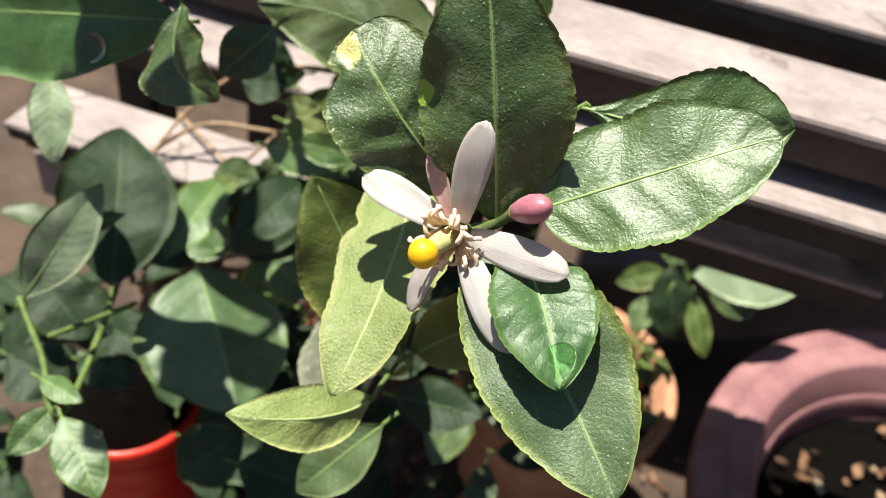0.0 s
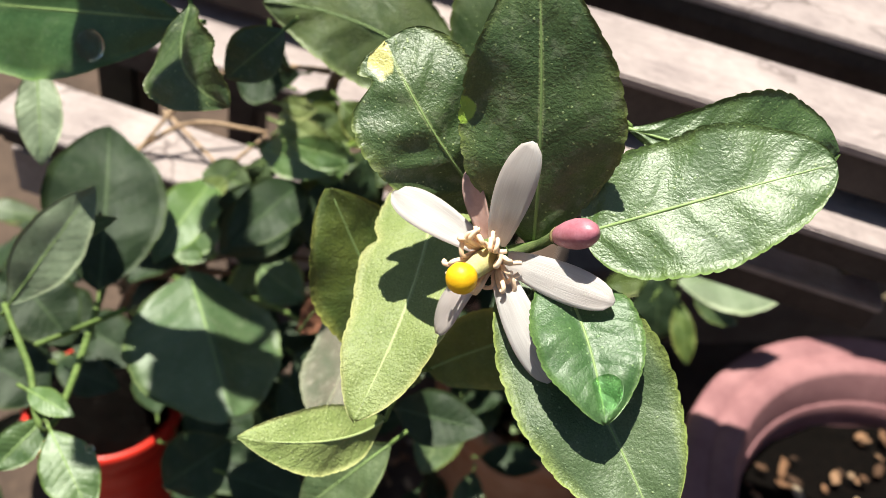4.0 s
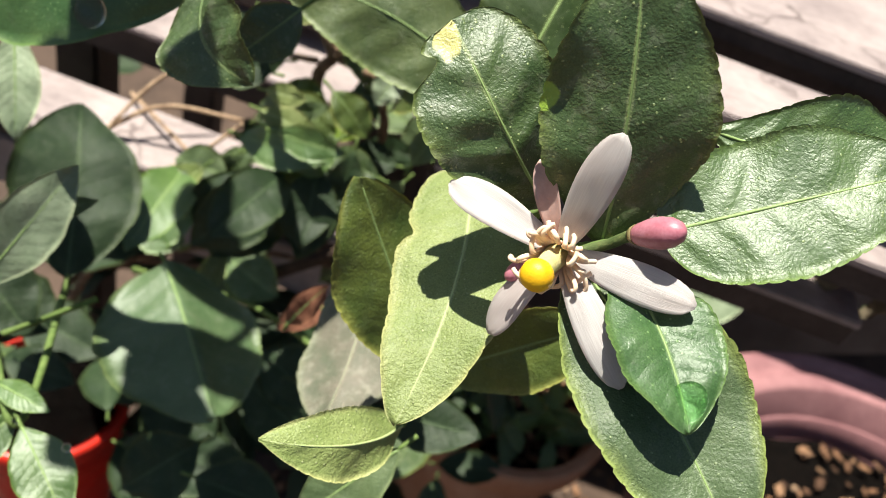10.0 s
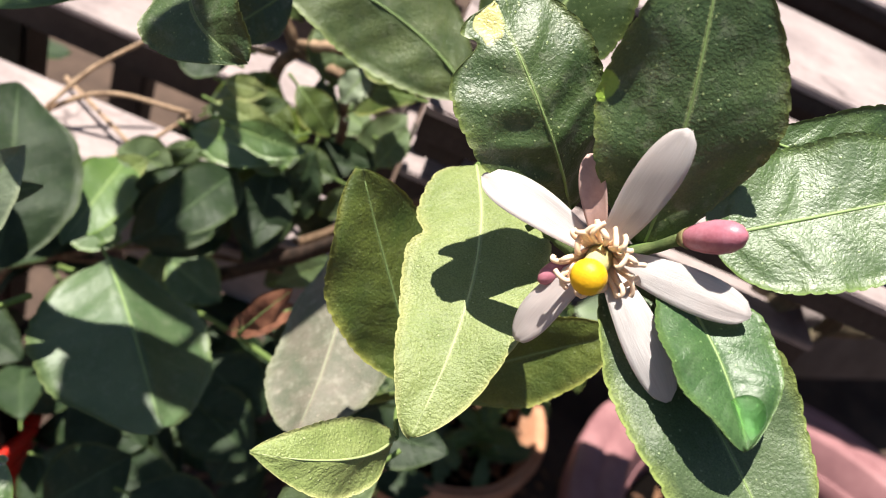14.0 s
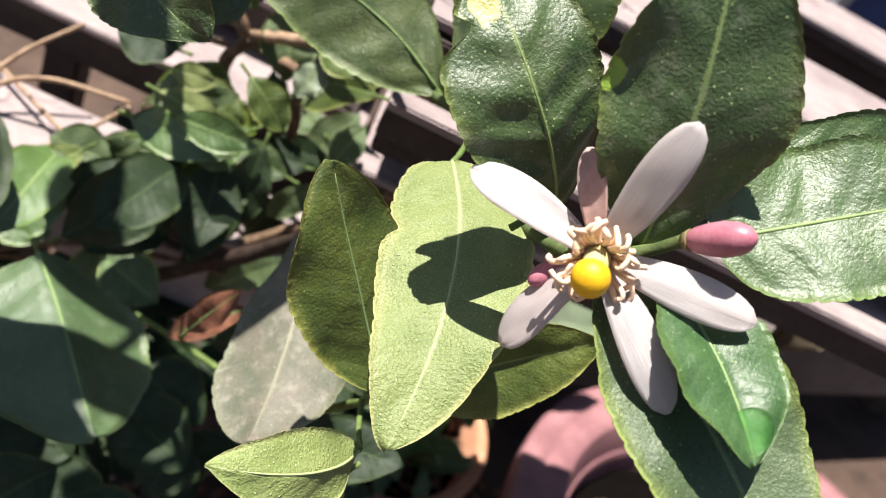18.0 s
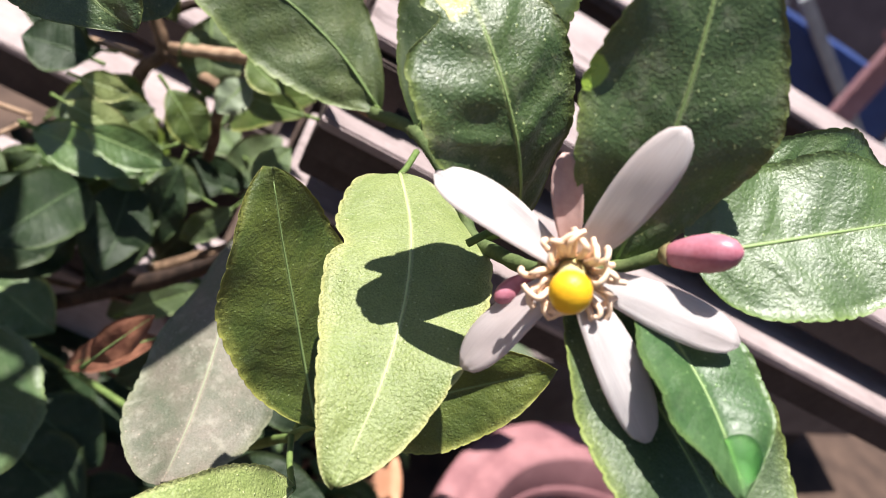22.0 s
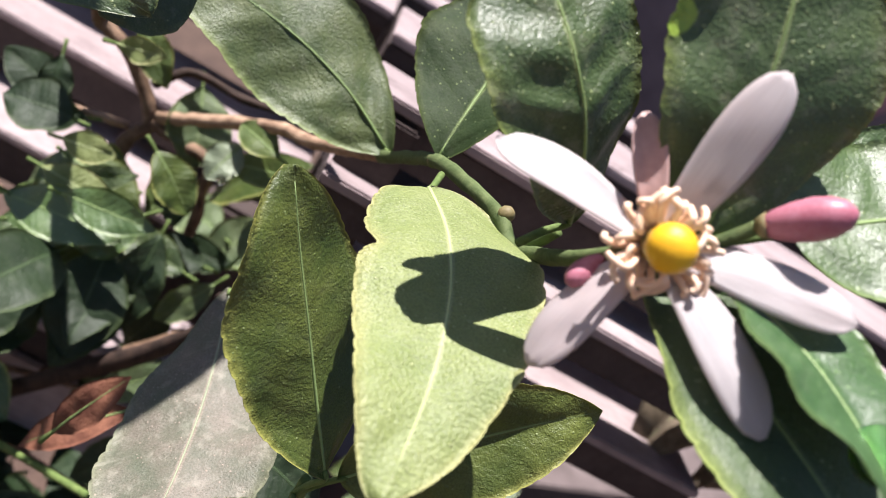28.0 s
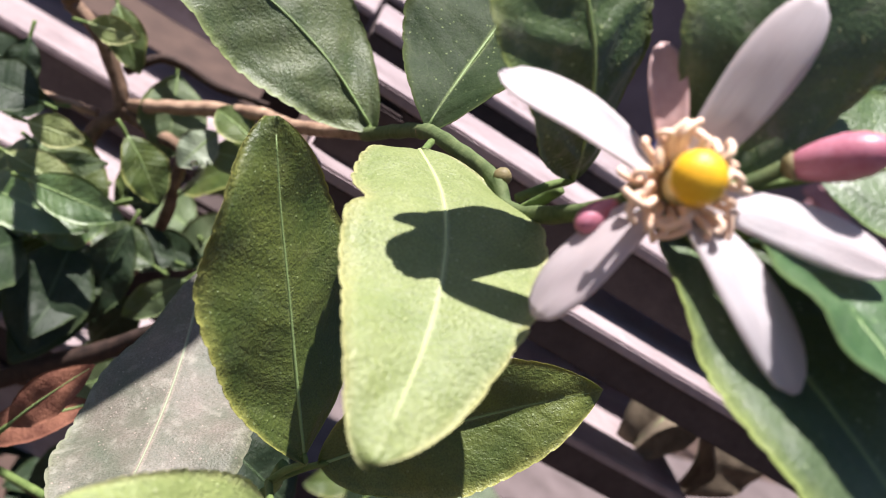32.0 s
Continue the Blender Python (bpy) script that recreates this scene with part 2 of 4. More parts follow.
def weathered(name, a, b, crack):
    """Old painted boards: blotches, fine grain along the board, stains and hairline cracks."""
    k = Mat(name, 0.6, 0.4)
    co = k.coord()
    mp = k.node("Mapping")
    k.put("Vector", co, mp)
    mp.inputs["Scale"].default_value = (12, 90, 90)
    n1, n2, n3 = k.noise(24, 5, 0.6, co), k.noise(240, 3, 0.6, co), k.noise(3, 4, 0.6, mp.outputs["Vector"])
    c = k.ramp(k.math("ADD", k.math("MULTIPLY", n1, 0.55), k.math("ADD", k.math("MULTIPLY", n2, 0.2), k.math("MULTIPLY", n3, 0.25))), (0.36, a), (0.64, b))
    c = k.mix(k.math("MULTIPLY", k.ramp(k.noise(9, 4, 0.7, co), (0.55, 0.0), (0.7, 1.0)), 0.35), c, tuple(0.55 * q for q in a))
    warp = k.mix(0.06, co, k.noise(20, 3, 0.6, co, "Color"))
    vor = k.node("TexVoronoi")
    vor.feature = "DISTANCE_TO_EDGE"
    k.put("Vector", warp, vor)
    k.put("Scale", 13.0, vor)
    line = k.math("MULTIPLY", k.ramp(vor.outputs["Distance"], (0.008, 1.0), (0.02, 0.0)), k.ramp(k.noise(7, 2, 0.5, co), (0.52, 0.0), (0.58, 1.0)))
    k.put("Base Color", k.mix(k.math("MULTIPLY", line, 0.6), c, crack))
    k.bump(k.math("SUBTRACT", k.math("ADD", n2, n3), line), 0.5, 0.0008)
    return k.m


FENCE = weathered("weathered_mauve_paint", (0.21, 0.165, 0.168), (0.41, 0.335, 0.33), (0.05, 0.03, 0.028))
FENCE_BROWN = speckled("brown_grey_board", (0.09, 0.07, 0.066), (0.17, 0.135, 0.13), 0.65, 22, 0.5, 0.0008)
# Dark wood of legs and sides; under treads it paints in the shade.
FENCE_DARK = speckled("dark_wood_gap_shade", (0.03, 0.02, 0.018), (0.07, 0.05, 0.045), 0.7, 40)
FLOOR = speckled("concrete_floor", (0.036, 0.021, 0.016), (0.10, 0.062, 0.045), 0.85, 14)
# Black soil, darkened further for the shade inside the pots.
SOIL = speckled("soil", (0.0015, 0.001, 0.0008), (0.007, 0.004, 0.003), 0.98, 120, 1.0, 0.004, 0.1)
RED = speckled("red_plastic", (0.55, 0.02, 0.012), (0.68, 0.035, 0.02), 0.35, 30, 0.1)
MAUVE = speckled("mauve_plastic", (0.22, 0.10, 0.11), (0.36, 0.18, 0.19), 0.45, 25, 0.15)
TERRA = speckled("terracotta", (0.40, 0.17, 0.09), (0.56, 0.30, 0.19), 0.8, 40)
BLUE = speckled("blue_plastic", (0.012, 0.03, 0.12), (0.03, 0.06, 0.2), 0.5, 10)
METAL = speckled("grey_metal", (0.25, 0.26, 0.28), (0.42, 0.43, 0.46), 0.4, 20)


# ---- building helpers ----
def mesh_of(bm, name):
    me = bpy.data.meshes.new(name)
    bm.normal_update()
    bm.to_mesh(me)
    bm.free()
    me.polygons.foreach_set("use_smooth", [True] * len(me.polygons))
    return me


def part(name, bm, material, parent=None, label=""):
    ob = new(name, bm if isinstance(bm, bpy.types.Mesh) else mesh_of(bm, name))
    if material and not ob.data.materials:
        ob.data.materials.append(material)
    if parent:
        ob.parent = parent
    return tagged(ob, label)


def empty(name, at, label, category, group="", kind=""):
    ob = new(name)
    ob.location = at
    ob.empty_display_size = 0.02
    scene.view_layers[0].update()
    return tagged(ob, label, category, group, kind)


def under(ob, parent):
    """Keeps ob's place in the world under its parent."""
    ob.parent = parent
    ob.matrix_parent_inverse = Matrix.Translation(parent.matrix_basis.translation).inverted() if parent.parent is None else Matrix()
    return ob


def spline(points, steps):
    """A smooth curve through points."""
    p = [Vector(q) for q in points]
    p = [p[0] * 2 - p[1]] + p + [p[-1] * 2 - p[-2]]
    out = []
    for i in range(1, len(p) - 2):
        for k in range(steps):
            t = k / steps
            a, b, c, d = p[i - 1], p[i], p[i + 1], p[i + 2]
            out.append(0.5 * (2 * b + (c - a) * t + (2 * a - 5 * b + 4 * c - d) * t * t + (3 * b - a - 3 * c + d) * t ** 3))
    out.append(p[-2])
    return out


def tube(points, r0, r1, steps=6, sides=10, rough=0.0, seed=0):
    """A tapered round bar along a smooth curve, closed at both ends."""
    line = spline(points, steps) if len(points) > 2 else [Vector(points[0]).lerp(Vector(points[1]), k / steps) for k in range(steps + 1)]
    bm = bmesh.new()
    rings = []
    side = None
    for i, p in enumerate(line):
        d = (line[min(i + 1, len(line) - 1)] - line[max(i - 1, 0)]).normalized()
        if side is None:
            side = d.orthogonal().normalized()
        side = (side - d * side.dot(d)).normalized()
        b = d.cross(side)
        f = i / (len(line) - 1)
        r = r0 + (r1 - r0) * f
        ring = []
        for k in range(sides):
            a = 2 * math.pi * k / sides
            rr = r * (1 + rough * noise.noise(p * 160 + Vector((k * 3.1, seed, 0))))
            ring.append(bm.verts.new(p + (side * math.cos(a) + b * math.sin(a)) * rr))
        rings.append(ring)
    for u, w in zip(rings, rings[1:]):
        for k in range(sides):
            bm.faces.new((u[k], u[(k + 1) % sides], w[(k + 1) % sides], w[k]))
    bm.faces.new(rings[0][::-1])
    bm.faces.new(rings[-1])
    return bm


def lathe(profile, at, seg=48):
    """A round body from (radius, height) rows."""
    bm = bmesh.new()
    rings = [[bm.verts.new((at[0] + r * math.cos(2 * math.pi * k / seg), at[1] + r * math.sin(2 * math.pi * k / seg), at[2] + z)) for k in range(seg)] for r, z in profile]
    for u, w in zip(rings, rings[1:]):
        for k in range(seg):
            bm.faces.new((u[k], u[(k + 1) % seg], w[(k + 1) % seg], w[k]))
    return bm


def box(size, at, bevel=0.002, turn=None):
    bm = bmesh.new()
    bmesh.ops.create_cube(bm, size=1.0)
    bmesh.ops.scale(bm, vec=size, verts=bm.verts)
    if bevel:
        bmesh.ops.bevel(bm, geom=bm.edges[:], offset=bevel, segments=2, affect="EDGES")
    bmesh.ops.transform(bm, matrix=Matrix.Translation(at) @ (turn or Matrix()), verts=bm.verts)
    me = mesh_of(bm, "box")
    me.polygons.foreach_set("use_smooth", [False] * len(me.polygons))
    return me


# ---- the ground and the plant stands ----
def ground():
    bm = bmesh.new()
    bmesh.ops.create_grid(bm, x_segments=40, y_segments=40, size=0.5)
    for v in bm.verts:
        v.co.x *= 120
        v.co.y *= 120
    return tagged(part("ground", bm, FLOOR), "pinkish brown concrete floor under the pots", "floor", kind="structure")


ground()
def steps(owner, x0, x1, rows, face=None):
    """Lit treads over shade painted as dark nosings and recessed risers; face: a plain dark board below each tread
    instead.
    """
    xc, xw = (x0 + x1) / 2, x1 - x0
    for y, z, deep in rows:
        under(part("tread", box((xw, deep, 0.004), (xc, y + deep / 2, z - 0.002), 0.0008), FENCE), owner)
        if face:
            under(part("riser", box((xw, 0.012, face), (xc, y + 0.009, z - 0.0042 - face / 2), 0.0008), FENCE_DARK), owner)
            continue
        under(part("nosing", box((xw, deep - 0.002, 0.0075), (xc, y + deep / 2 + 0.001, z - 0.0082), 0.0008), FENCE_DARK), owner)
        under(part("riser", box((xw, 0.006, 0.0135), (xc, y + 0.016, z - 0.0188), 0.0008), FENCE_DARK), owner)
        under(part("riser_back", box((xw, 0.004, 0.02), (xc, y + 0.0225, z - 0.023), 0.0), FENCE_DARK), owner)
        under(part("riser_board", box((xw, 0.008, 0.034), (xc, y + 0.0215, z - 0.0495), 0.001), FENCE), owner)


stand = empty("stepped_plant_stand", (0.4, 0.45, 0), "weathered mauve stepped wooden plant stand behind the pots", "plant stand")
steps(stand, -0.045, 0.85, ((0.470, 0.596, 0.13), (0.222, 0.596, 0.118)))
steps(stand, -0.045, 0.85, ((0.148, 0.588, 0.05),), 0.016)
steps(stand, -0.045, 0.25, ((0.132, 0.5605, 0.058),), 0.012)
steps(stand, -0.045, 0.16, ((0.173, 0.506, 0.082),), 0.014)
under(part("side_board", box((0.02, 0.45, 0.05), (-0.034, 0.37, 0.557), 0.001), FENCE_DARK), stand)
back_stand = empty("low_plant_stand", (-0.18, 0.45, 0), "weathered mauve slatted plant stand behind the lemon branches", "plant stand")
steps(back_stand, -0.31, -0.047, ((0.36, 0.588, 0.16), (0.186, 0.43, 0.05)))
steps(back_stand, -0.31, -0.047, ((0.31, 0.494, 0.10), (0.261, 0.46, 0.11)), 0.02)
for x in (-0.29, -0.07):
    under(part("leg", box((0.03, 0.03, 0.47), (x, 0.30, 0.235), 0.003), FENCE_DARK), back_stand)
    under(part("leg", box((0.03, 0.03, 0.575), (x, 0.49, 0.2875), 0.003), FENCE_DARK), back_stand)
low_bench = empty("low_bench", (0.55, 0.75, 0), "low brown-grey wooden bench standing askew behind the pots", "bench")
bm = bmesh.new()
low, high = [[bm.verts.new((x, y, z)) for x, y in ((0.048, 0.453), (1.088, 0.984), (1.088, 1.131), (0.048, 0.651))] for z in (0.112, 0.228)]
bm.faces.new(low[::-1])
bm.faces.new(high)
for k in range(4):
    bm.faces.new((low[k], low[(k + 1) % 4], high[(k + 1) % 4], high[k]))
bmesh.ops.bevel(bm, geom=bm.edges[:], offset=0.002, segments=2, affect="EDGES")
slab = mesh_of(bm, "board")
slab.polygons.foreach_set("use_smooth", [False] * len(slab.polygons))
under(part("board", slab, FENCE_BROWN), low_bench)
for x, y in ((0.10, 0.56), (1.0, 1.03)):
    under(part("leg", box((0.05, 0.08, 0.115), (x, y, 0.0575), 0.003), FENCE_DARK), low_bench)
# Dark sheet standing in for the shade behind the treads.
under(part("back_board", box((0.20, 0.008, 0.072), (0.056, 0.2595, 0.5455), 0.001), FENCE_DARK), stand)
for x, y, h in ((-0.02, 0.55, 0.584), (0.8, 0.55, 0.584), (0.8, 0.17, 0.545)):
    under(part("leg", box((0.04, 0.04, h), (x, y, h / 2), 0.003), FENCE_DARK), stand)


# ---- the lemon tree ----
tree = empty("lemon_tree", (-0.12, 0.3, 0.2), "young lemon tree with glossy serrated leaves and one open flower", "plant")


def leaf(base, yaw, pitch, roll, length, width, bend, fold, mat, peak=0.5, seed=0, blunt=0.8, sway=0.0, nick=None, n=26, m=12, owner=None, stem=None, quilted=0.006):
    """One leaf: a closed thin blade with a serrated edge, a raised midrib and a petiole."""
    rng = random.Random(seed * 7 + int(length * 1e5))
    ya, pi_, ro = radians(yaw), radians(pitch), radians(roll)
    x = Vector((math.cos(pi_) * math.cos(ya), math.cos(pi_) * math.sin(ya), math.sin(pi_)))
    z0 = (Vector((0, 0, 1)) - x * x.z).normalized()
    y0 = z0.cross(x)
    z = z0 * math.cos(ro) + y0 * math.sin(ro)
    y = z.cross(x)
    b = Vector(base)
    power = math.log(0.5) / math.log(peak)
    off = rng.uniform(0, 50)
    teeth = 17 if n > 50 else 5
    bm = bmesh.new()
    lay = bm.loops.layers.uv.new("UVMap")

    def spot(s, v):
        w = width / 2 * max(math.sin(math.pi * min(max(s, 0.0), 1.0) ** power), 0.0) ** blunt
        if nick and v * nick[1] > 0:
            w *= 1 - nick[2] * math.exp(-((s - nick[0]) / 0.045) ** 2) * abs(v)
        w = max(w, 0.0004)
        saw = (s * teeth + off + (0.4 if v > 0 else 0) + 0.5 * noise.noise(Vector((s * 9, off, v > 0)))) % 1.0
        e = 1 + (0.03 * min(1.0, 2.2 * (1 - saw)) - 0.018 + 0.035 * noise.noise(Vector((s * 8, off * 2, 5 * (v > 0))))) * max(0.0, abs(v) - 0.8) * 5
        wave = 0.05 * width * noise.noise(Vector((s * 3.2 + off, v * 1.1, off))) * (0.3 + abs(v)) + 0.03 * width * abs(v) * math.sin(s * 17 + off + (2 if v > 0 else 0))
        quilt = quilted * width * math.sin((s - abs(v) * 0.17) * 34 + 1.5 * noise.noise(Vector((s * 5, v * 2, off)))) * (1.05 - abs(v)) * min(1, abs(v) * 4)
        up = bend * 4 * s * (1 - s) * length + fold * abs(v) * w * (1.15 - 0.45 * abs(v)) + wave + quilt
        return b + x * (s * length) + y * (v * w * e + sway * 4 * s * (1 - s) * length) + z * up

    grid = {}
    for layer, dz in ((0, 0.00016), (1, -0.00016)):
        for i in range(n + 1):
            for j in range(m + 1):
                v = -1 + 2 * j / m
                thick = dz * (1 - 0.6 * abs(v))
                grid[layer, i, j] = bm.verts.new(spot(i / n, v) + z * thick)
    for layer in (0, 1):
        for i in range(n):
            for j in range(m):
                q = [(i, j), (i + 1, j), (i + 1, j + 1), (i, j + 1)]
                if layer:
                    q = q[::-1]
                f = bm.faces.new([grid[(layer, *c)] for c in q])
                for lp, (a, c) in zip(f.loops, q):
                    lp[lay].uv = (a / n, c / m)
    for j in (0, m):
        for i in range(n):
            q = [grid[0, i, j], grid[1, i, j], grid[1, i + 1, j], grid[0, i + 1, j]]
            f = bm.faces.new(q if j else q[::-1])
            for lp in f.loops:
                lp[lay].uv = (i / n, j / m)
    for i in (0, n):
        for j in range(m):
            q = [grid[0, i, j], grid[0, i, j + 1], grid[1, i, j + 1], grid[1, i, j]]
            f = bm.faces.new(q if not i else q[::-1])
            for lp in f.loops:
                lp[lay].uv = (i / n, j / m)
    owner = owner or tree
    blade = under(part("leaf", bm, mat), owner)
    rib = [spot(s, 0.0) + z * 0.0001 for s in (0.0, 0.25, 0.5, 0.75, 0.95)]
    under_part(part("midrib", tube(rib, 0.00045, 0.00012, 4, 6), mat_rib(mat)), blade, owner)
    pet = [b - x * 0.006 - z * 0.0015, b - x * 0.003 - z * 0.0005, b + x * 0.0015]
    if stem:
        pet = [Vector(stem), Vector(stem).lerp(b, 0.6) - z * 0.0008, b, b + x * 0.002]
    under_part(part("petiole", tube(pet, 0.0008, 0.0006, 3, 7), STEM_GREEN), blade, owner)
    return blade


def under_part(ob, piece, thing):
    ob.parent = piece
    return ob


RIBS = {}


def mat_rib(mat):
    if mat.name not in RIBS:
        k = {"leaf_shaded_dark": (0.06, 0.10, 0.04), "leaf_dusty_grey": (0.28, 0.31, 0.2), "leaf_yellow_green": (0.46, 0.54, 0.24), "leaf_green": (0.15, 0.22, 0.08)}
        RIBS[mat.name] = speckled("midrib_" + mat.name, *([tuple(0.8 * a for a in k.get(mat.name, (0.24, 0.34, 0.12)))] * 1), k.get(mat.name, (0.24, 0.34, 0.12)), 0.5, 200, 0.1)
    return RIBS[mat.name]


def branch(points, r0, r1, mat, owner=None):
    return under(part("branch", tube(points, r0, r1, 8, 10, 0.35, len(points)), mat), owner or tree)


leaf((0.0011, 0.0022, 0.6181), 142.9, 69.5, 49.1, 0.0602, 0.0312, 0.06, 0.05, GREEN_SPOT, peak=0.46, blunt=0.95, sway=-0.023, seed=1, stem=(-0.0085, 0.0010, 0.6135), n=102, m=14)
leaf((-0.0095, 0.0225, 0.6085), -179.4, 46.3, 56.9, 0.0469, 0.0297, 0.228, -0.20, GREEN_TIP, peak=0.67, blunt=0.35, sway=0.055, seed=2, nick=(0.9, 1, 0.5), stem=(-0.016, 0.019, 0.602), n=102, m=14, quilted=0.028)
leaf((-0.0189, 0.0246, 0.5404), 166.1, 54.2, 29.4, 0.0611, 0.0336, 0.0, -0.11, MOSS, peak=0.51, blunt=0.75, sway=0.003, seed=3, stem=(-0.0210, 0.0310, 0.5290), n=102, m=14)
leaf((-0.0286, 0.0468, 0.5948), -86.3, -15.0, -18.2, 0.0722, 0.0310, 0.06, 0.10, YELLOW, peak=0.39, blunt=0.57, sway=0.076, seed=4, stem=(-0.0255, 0.0620, 0.5950), nick=(0.36, -1, 0.17), n=102, m=14)
leaf((-0.0155, 0.0285, 0.5389), 3.3, 46.7, -72.8, 0.0539, 0.0246, 0.03, 0.40, MOSS, peak=0.46, blunt=0.70, sway=0.031, seed=5, stem=(-0.0210, 0.0310, 0.5290), n=102, m=14)
leaf((-0.0211, 0.0044, 0.5421), -136.8, 17.2, 39.5, 0.0429, 0.0175, 0.13, -0.34, YELLOW, peak=0.48, blunt=0.79, sway=0.072, seed=6, stem=(-0.0210, 0.0310, 0.5290), n=102, m=14)
leaf((-0.0517, 0.0915, 0.5316), -83.4, -15.1, -31.2, 0.0765, 0.0400, -0.05, -0.19, DUSTY, peak=0.60, blunt=0.57, sway=0.021, seed=7, stem=(-0.0500, 0.1050, 0.5230), n=102, m=14)
leaf((0.0092, -0.0002, 0.6277), 17.5, 30.4, -30.0, 0.0474, 0.0280, 0.02, 0.12, GLOSSY, peak=0.43, blunt=0.48, sway=-0.005, seed=8, stem=(-0.0085, 0.0010, 0.6135), n=102, m=14, quilted=0.014)
leaf((0.0104, 0.0226, 0.6396), 12.0, 5.0, -52.0, 0.0454, 0.0258, 0.08, 0.15, GLOSSY, peak=0.63, blunt=0.82, sway=-0.064, seed=9, stem=(-0.0085, 0.0010, 0.6135), n=102, m=14, quilted=0.014)
leaf((0.0067, -0.0017, 0.6174), -60.5, -10.2, -13.9, 0.0333, 0.0211, 0.06, 0.36, SATIN, peak=0.51, blunt=0.64, sway=0.034, seed=10, stem=(-0.0085, 0.0010, 0.6135), n=102, m=14)
leaf((-0.0018, 0.0031, 0.6132), -45.9, -15.5, -31.2, 0.0611, 0.0312, 0.02, 0.26, MID, peak=0.50, blunt=0.63, sway=0.022, seed=11, stem=(-0.0085, 0.0010, 0.6135), n=102, m=14)
leaf((-0.0329, 0.1080, 0.5815), -179.6, 10.4, 57.0, 0.0758, 0.0374, 0.00, -0.10, OLIVE, peak=0.47, blunt=0.81, sway=-0.106, seed=12, stem=(-0.0360, 0.1120, 0.5780), n=102, m=14, quilted=0.014)
leaf((-0.0257, 0.0769, 0.5939), 75.6, 48.3, 22.2, 0.0680, 0.0448, 0.05, 0.22, DOTTED, peak=0.52, blunt=0.77, sway=-0.000, seed=13, stem=(-0.0265, 0.0740, 0.5930), n=102, m=14)
leaf((-0.1092, 0.0636, 0.6120), -42.9, -25.6, -59.2, 0.0330, 0.0273, 0.09, 0.26, GREEN, peak=0.52, blunt=0.73, sway=-0.218, seed=14, n=102, m=14)
leaf((-0.0919, 0.0890, 0.5982), -130.6, -36.9, 52.1, 0.0235, 0.0170, 0.06, 0.20, GREEN)
leaf((-0.1173, 0.0752, 0.5994), 173.0, -16.3, 66.2, 0.1164, 0.0450, 0.06, 0.20, SATIN)
leaf((-0.1982, 0.1055, 0.5426), -58.8, -45.7, 8.2, 0.0397, 0.0165, 0.06, 0.20, MINT)
leaf((-0.1692, 0.0366, 0.4873), 59.9, 47.8, -48.6, 0.0536, 0.0217, 0.06, 0.20, MINT)
leaf((-0.1685, 0.0603, 0.5007), 28.0, 21.6, -52.6, 0.0268, 0.0086, 0.06, 0.20, PALE)
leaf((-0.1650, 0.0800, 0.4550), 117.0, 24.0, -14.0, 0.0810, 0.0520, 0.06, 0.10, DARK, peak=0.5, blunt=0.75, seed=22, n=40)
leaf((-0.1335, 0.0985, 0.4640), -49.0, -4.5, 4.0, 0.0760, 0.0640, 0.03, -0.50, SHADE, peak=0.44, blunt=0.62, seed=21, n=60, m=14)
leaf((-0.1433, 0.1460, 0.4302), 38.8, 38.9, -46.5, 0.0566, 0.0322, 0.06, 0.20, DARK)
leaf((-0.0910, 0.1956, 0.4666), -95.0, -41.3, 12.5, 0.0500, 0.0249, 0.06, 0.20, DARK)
leaf((-0.0545, 0.1700, 0.5030), 57.0, 57.8, -28.0, 0.0216, 0.0136, 0.06, 0.20, PALE)
leaf((-0.1319, 0.1843, 0.4917), -3.7, -2.4, -54.3, 0.0305, 0.0157, 0.06, 0.20, YELLOW)
leaf((-0.0941, 0.2007, 0.4863), 73.1, 50.2, -22.7, 0.0259, 0.0164, 0.06, 0.20, LIME)
leaf((-0.0488, 0.1711, 0.5404), 143.9, -23.3, 75.5, 0.0338, 0.0132, 0.06, 0.20, LIME)
leaf((-0.1433, 0.1967, 0.4524), 0.8, 34.7, -65.6, 0.0517, 0.0196, 0.06, 0.20, GLOSSY)
leaf((-0.1915, 0.1770, 0.3979), 34.9, 43.9, -52.8, 0.0442, 0.0219, 0.06, 0.20, LIME)
leaf((-0.1831, 0.1627, 0.4087), 19.5, 24.2, -52.0, 0.0348, 0.0257, 0.06, 0.20, GLOSSY)
leaf((-0.0277, 0.0676, 0.4630), -9.4, 20.0, -39.5, 0.0396, 0.0220, 0.06, 0.20, DARK)
leaf((-0.1014, 0.0774, 0.3824), -137.2, -33.0, 34.2, 0.0395, 0.0329, 0.06, 0.20, DARK)
leaf((-0.1480, 0.0956, 0.3266), 3.5, 6.5, -32.1, 0.0708, 0.0372, 0.06, 0.20, DARK)
leaf((-0.1289, 0.0005, 0.4796), -35.0, -18.5, -5.9, 0.0321, 0.0178, 0.06, 0.20, GLOSSY)
leaf((-0.1361, 0.0064, 0.4744), -109.2, -20.7, 33.3, 0.0219, 0.0136, 0.06, 0.20, GLOSSY)
leaf((-0.1447, 0.0108, 0.4806), -13.7, 9.8, -25.1, 0.0225, 0.0087, 0.06, 0.20, GLOSSY)
leaf((-0.0191, 0.0145, 0.5177), -142.6, -46.2, 32.7, 0.0384, 0.0193, 0.06, 0.20, PALE)
leaf((-0.1314, 0.2084, 0.5070), 171.3, -22.4, 81.0, 0.0261, 0.0159, 0.06, 0.20, DARK)
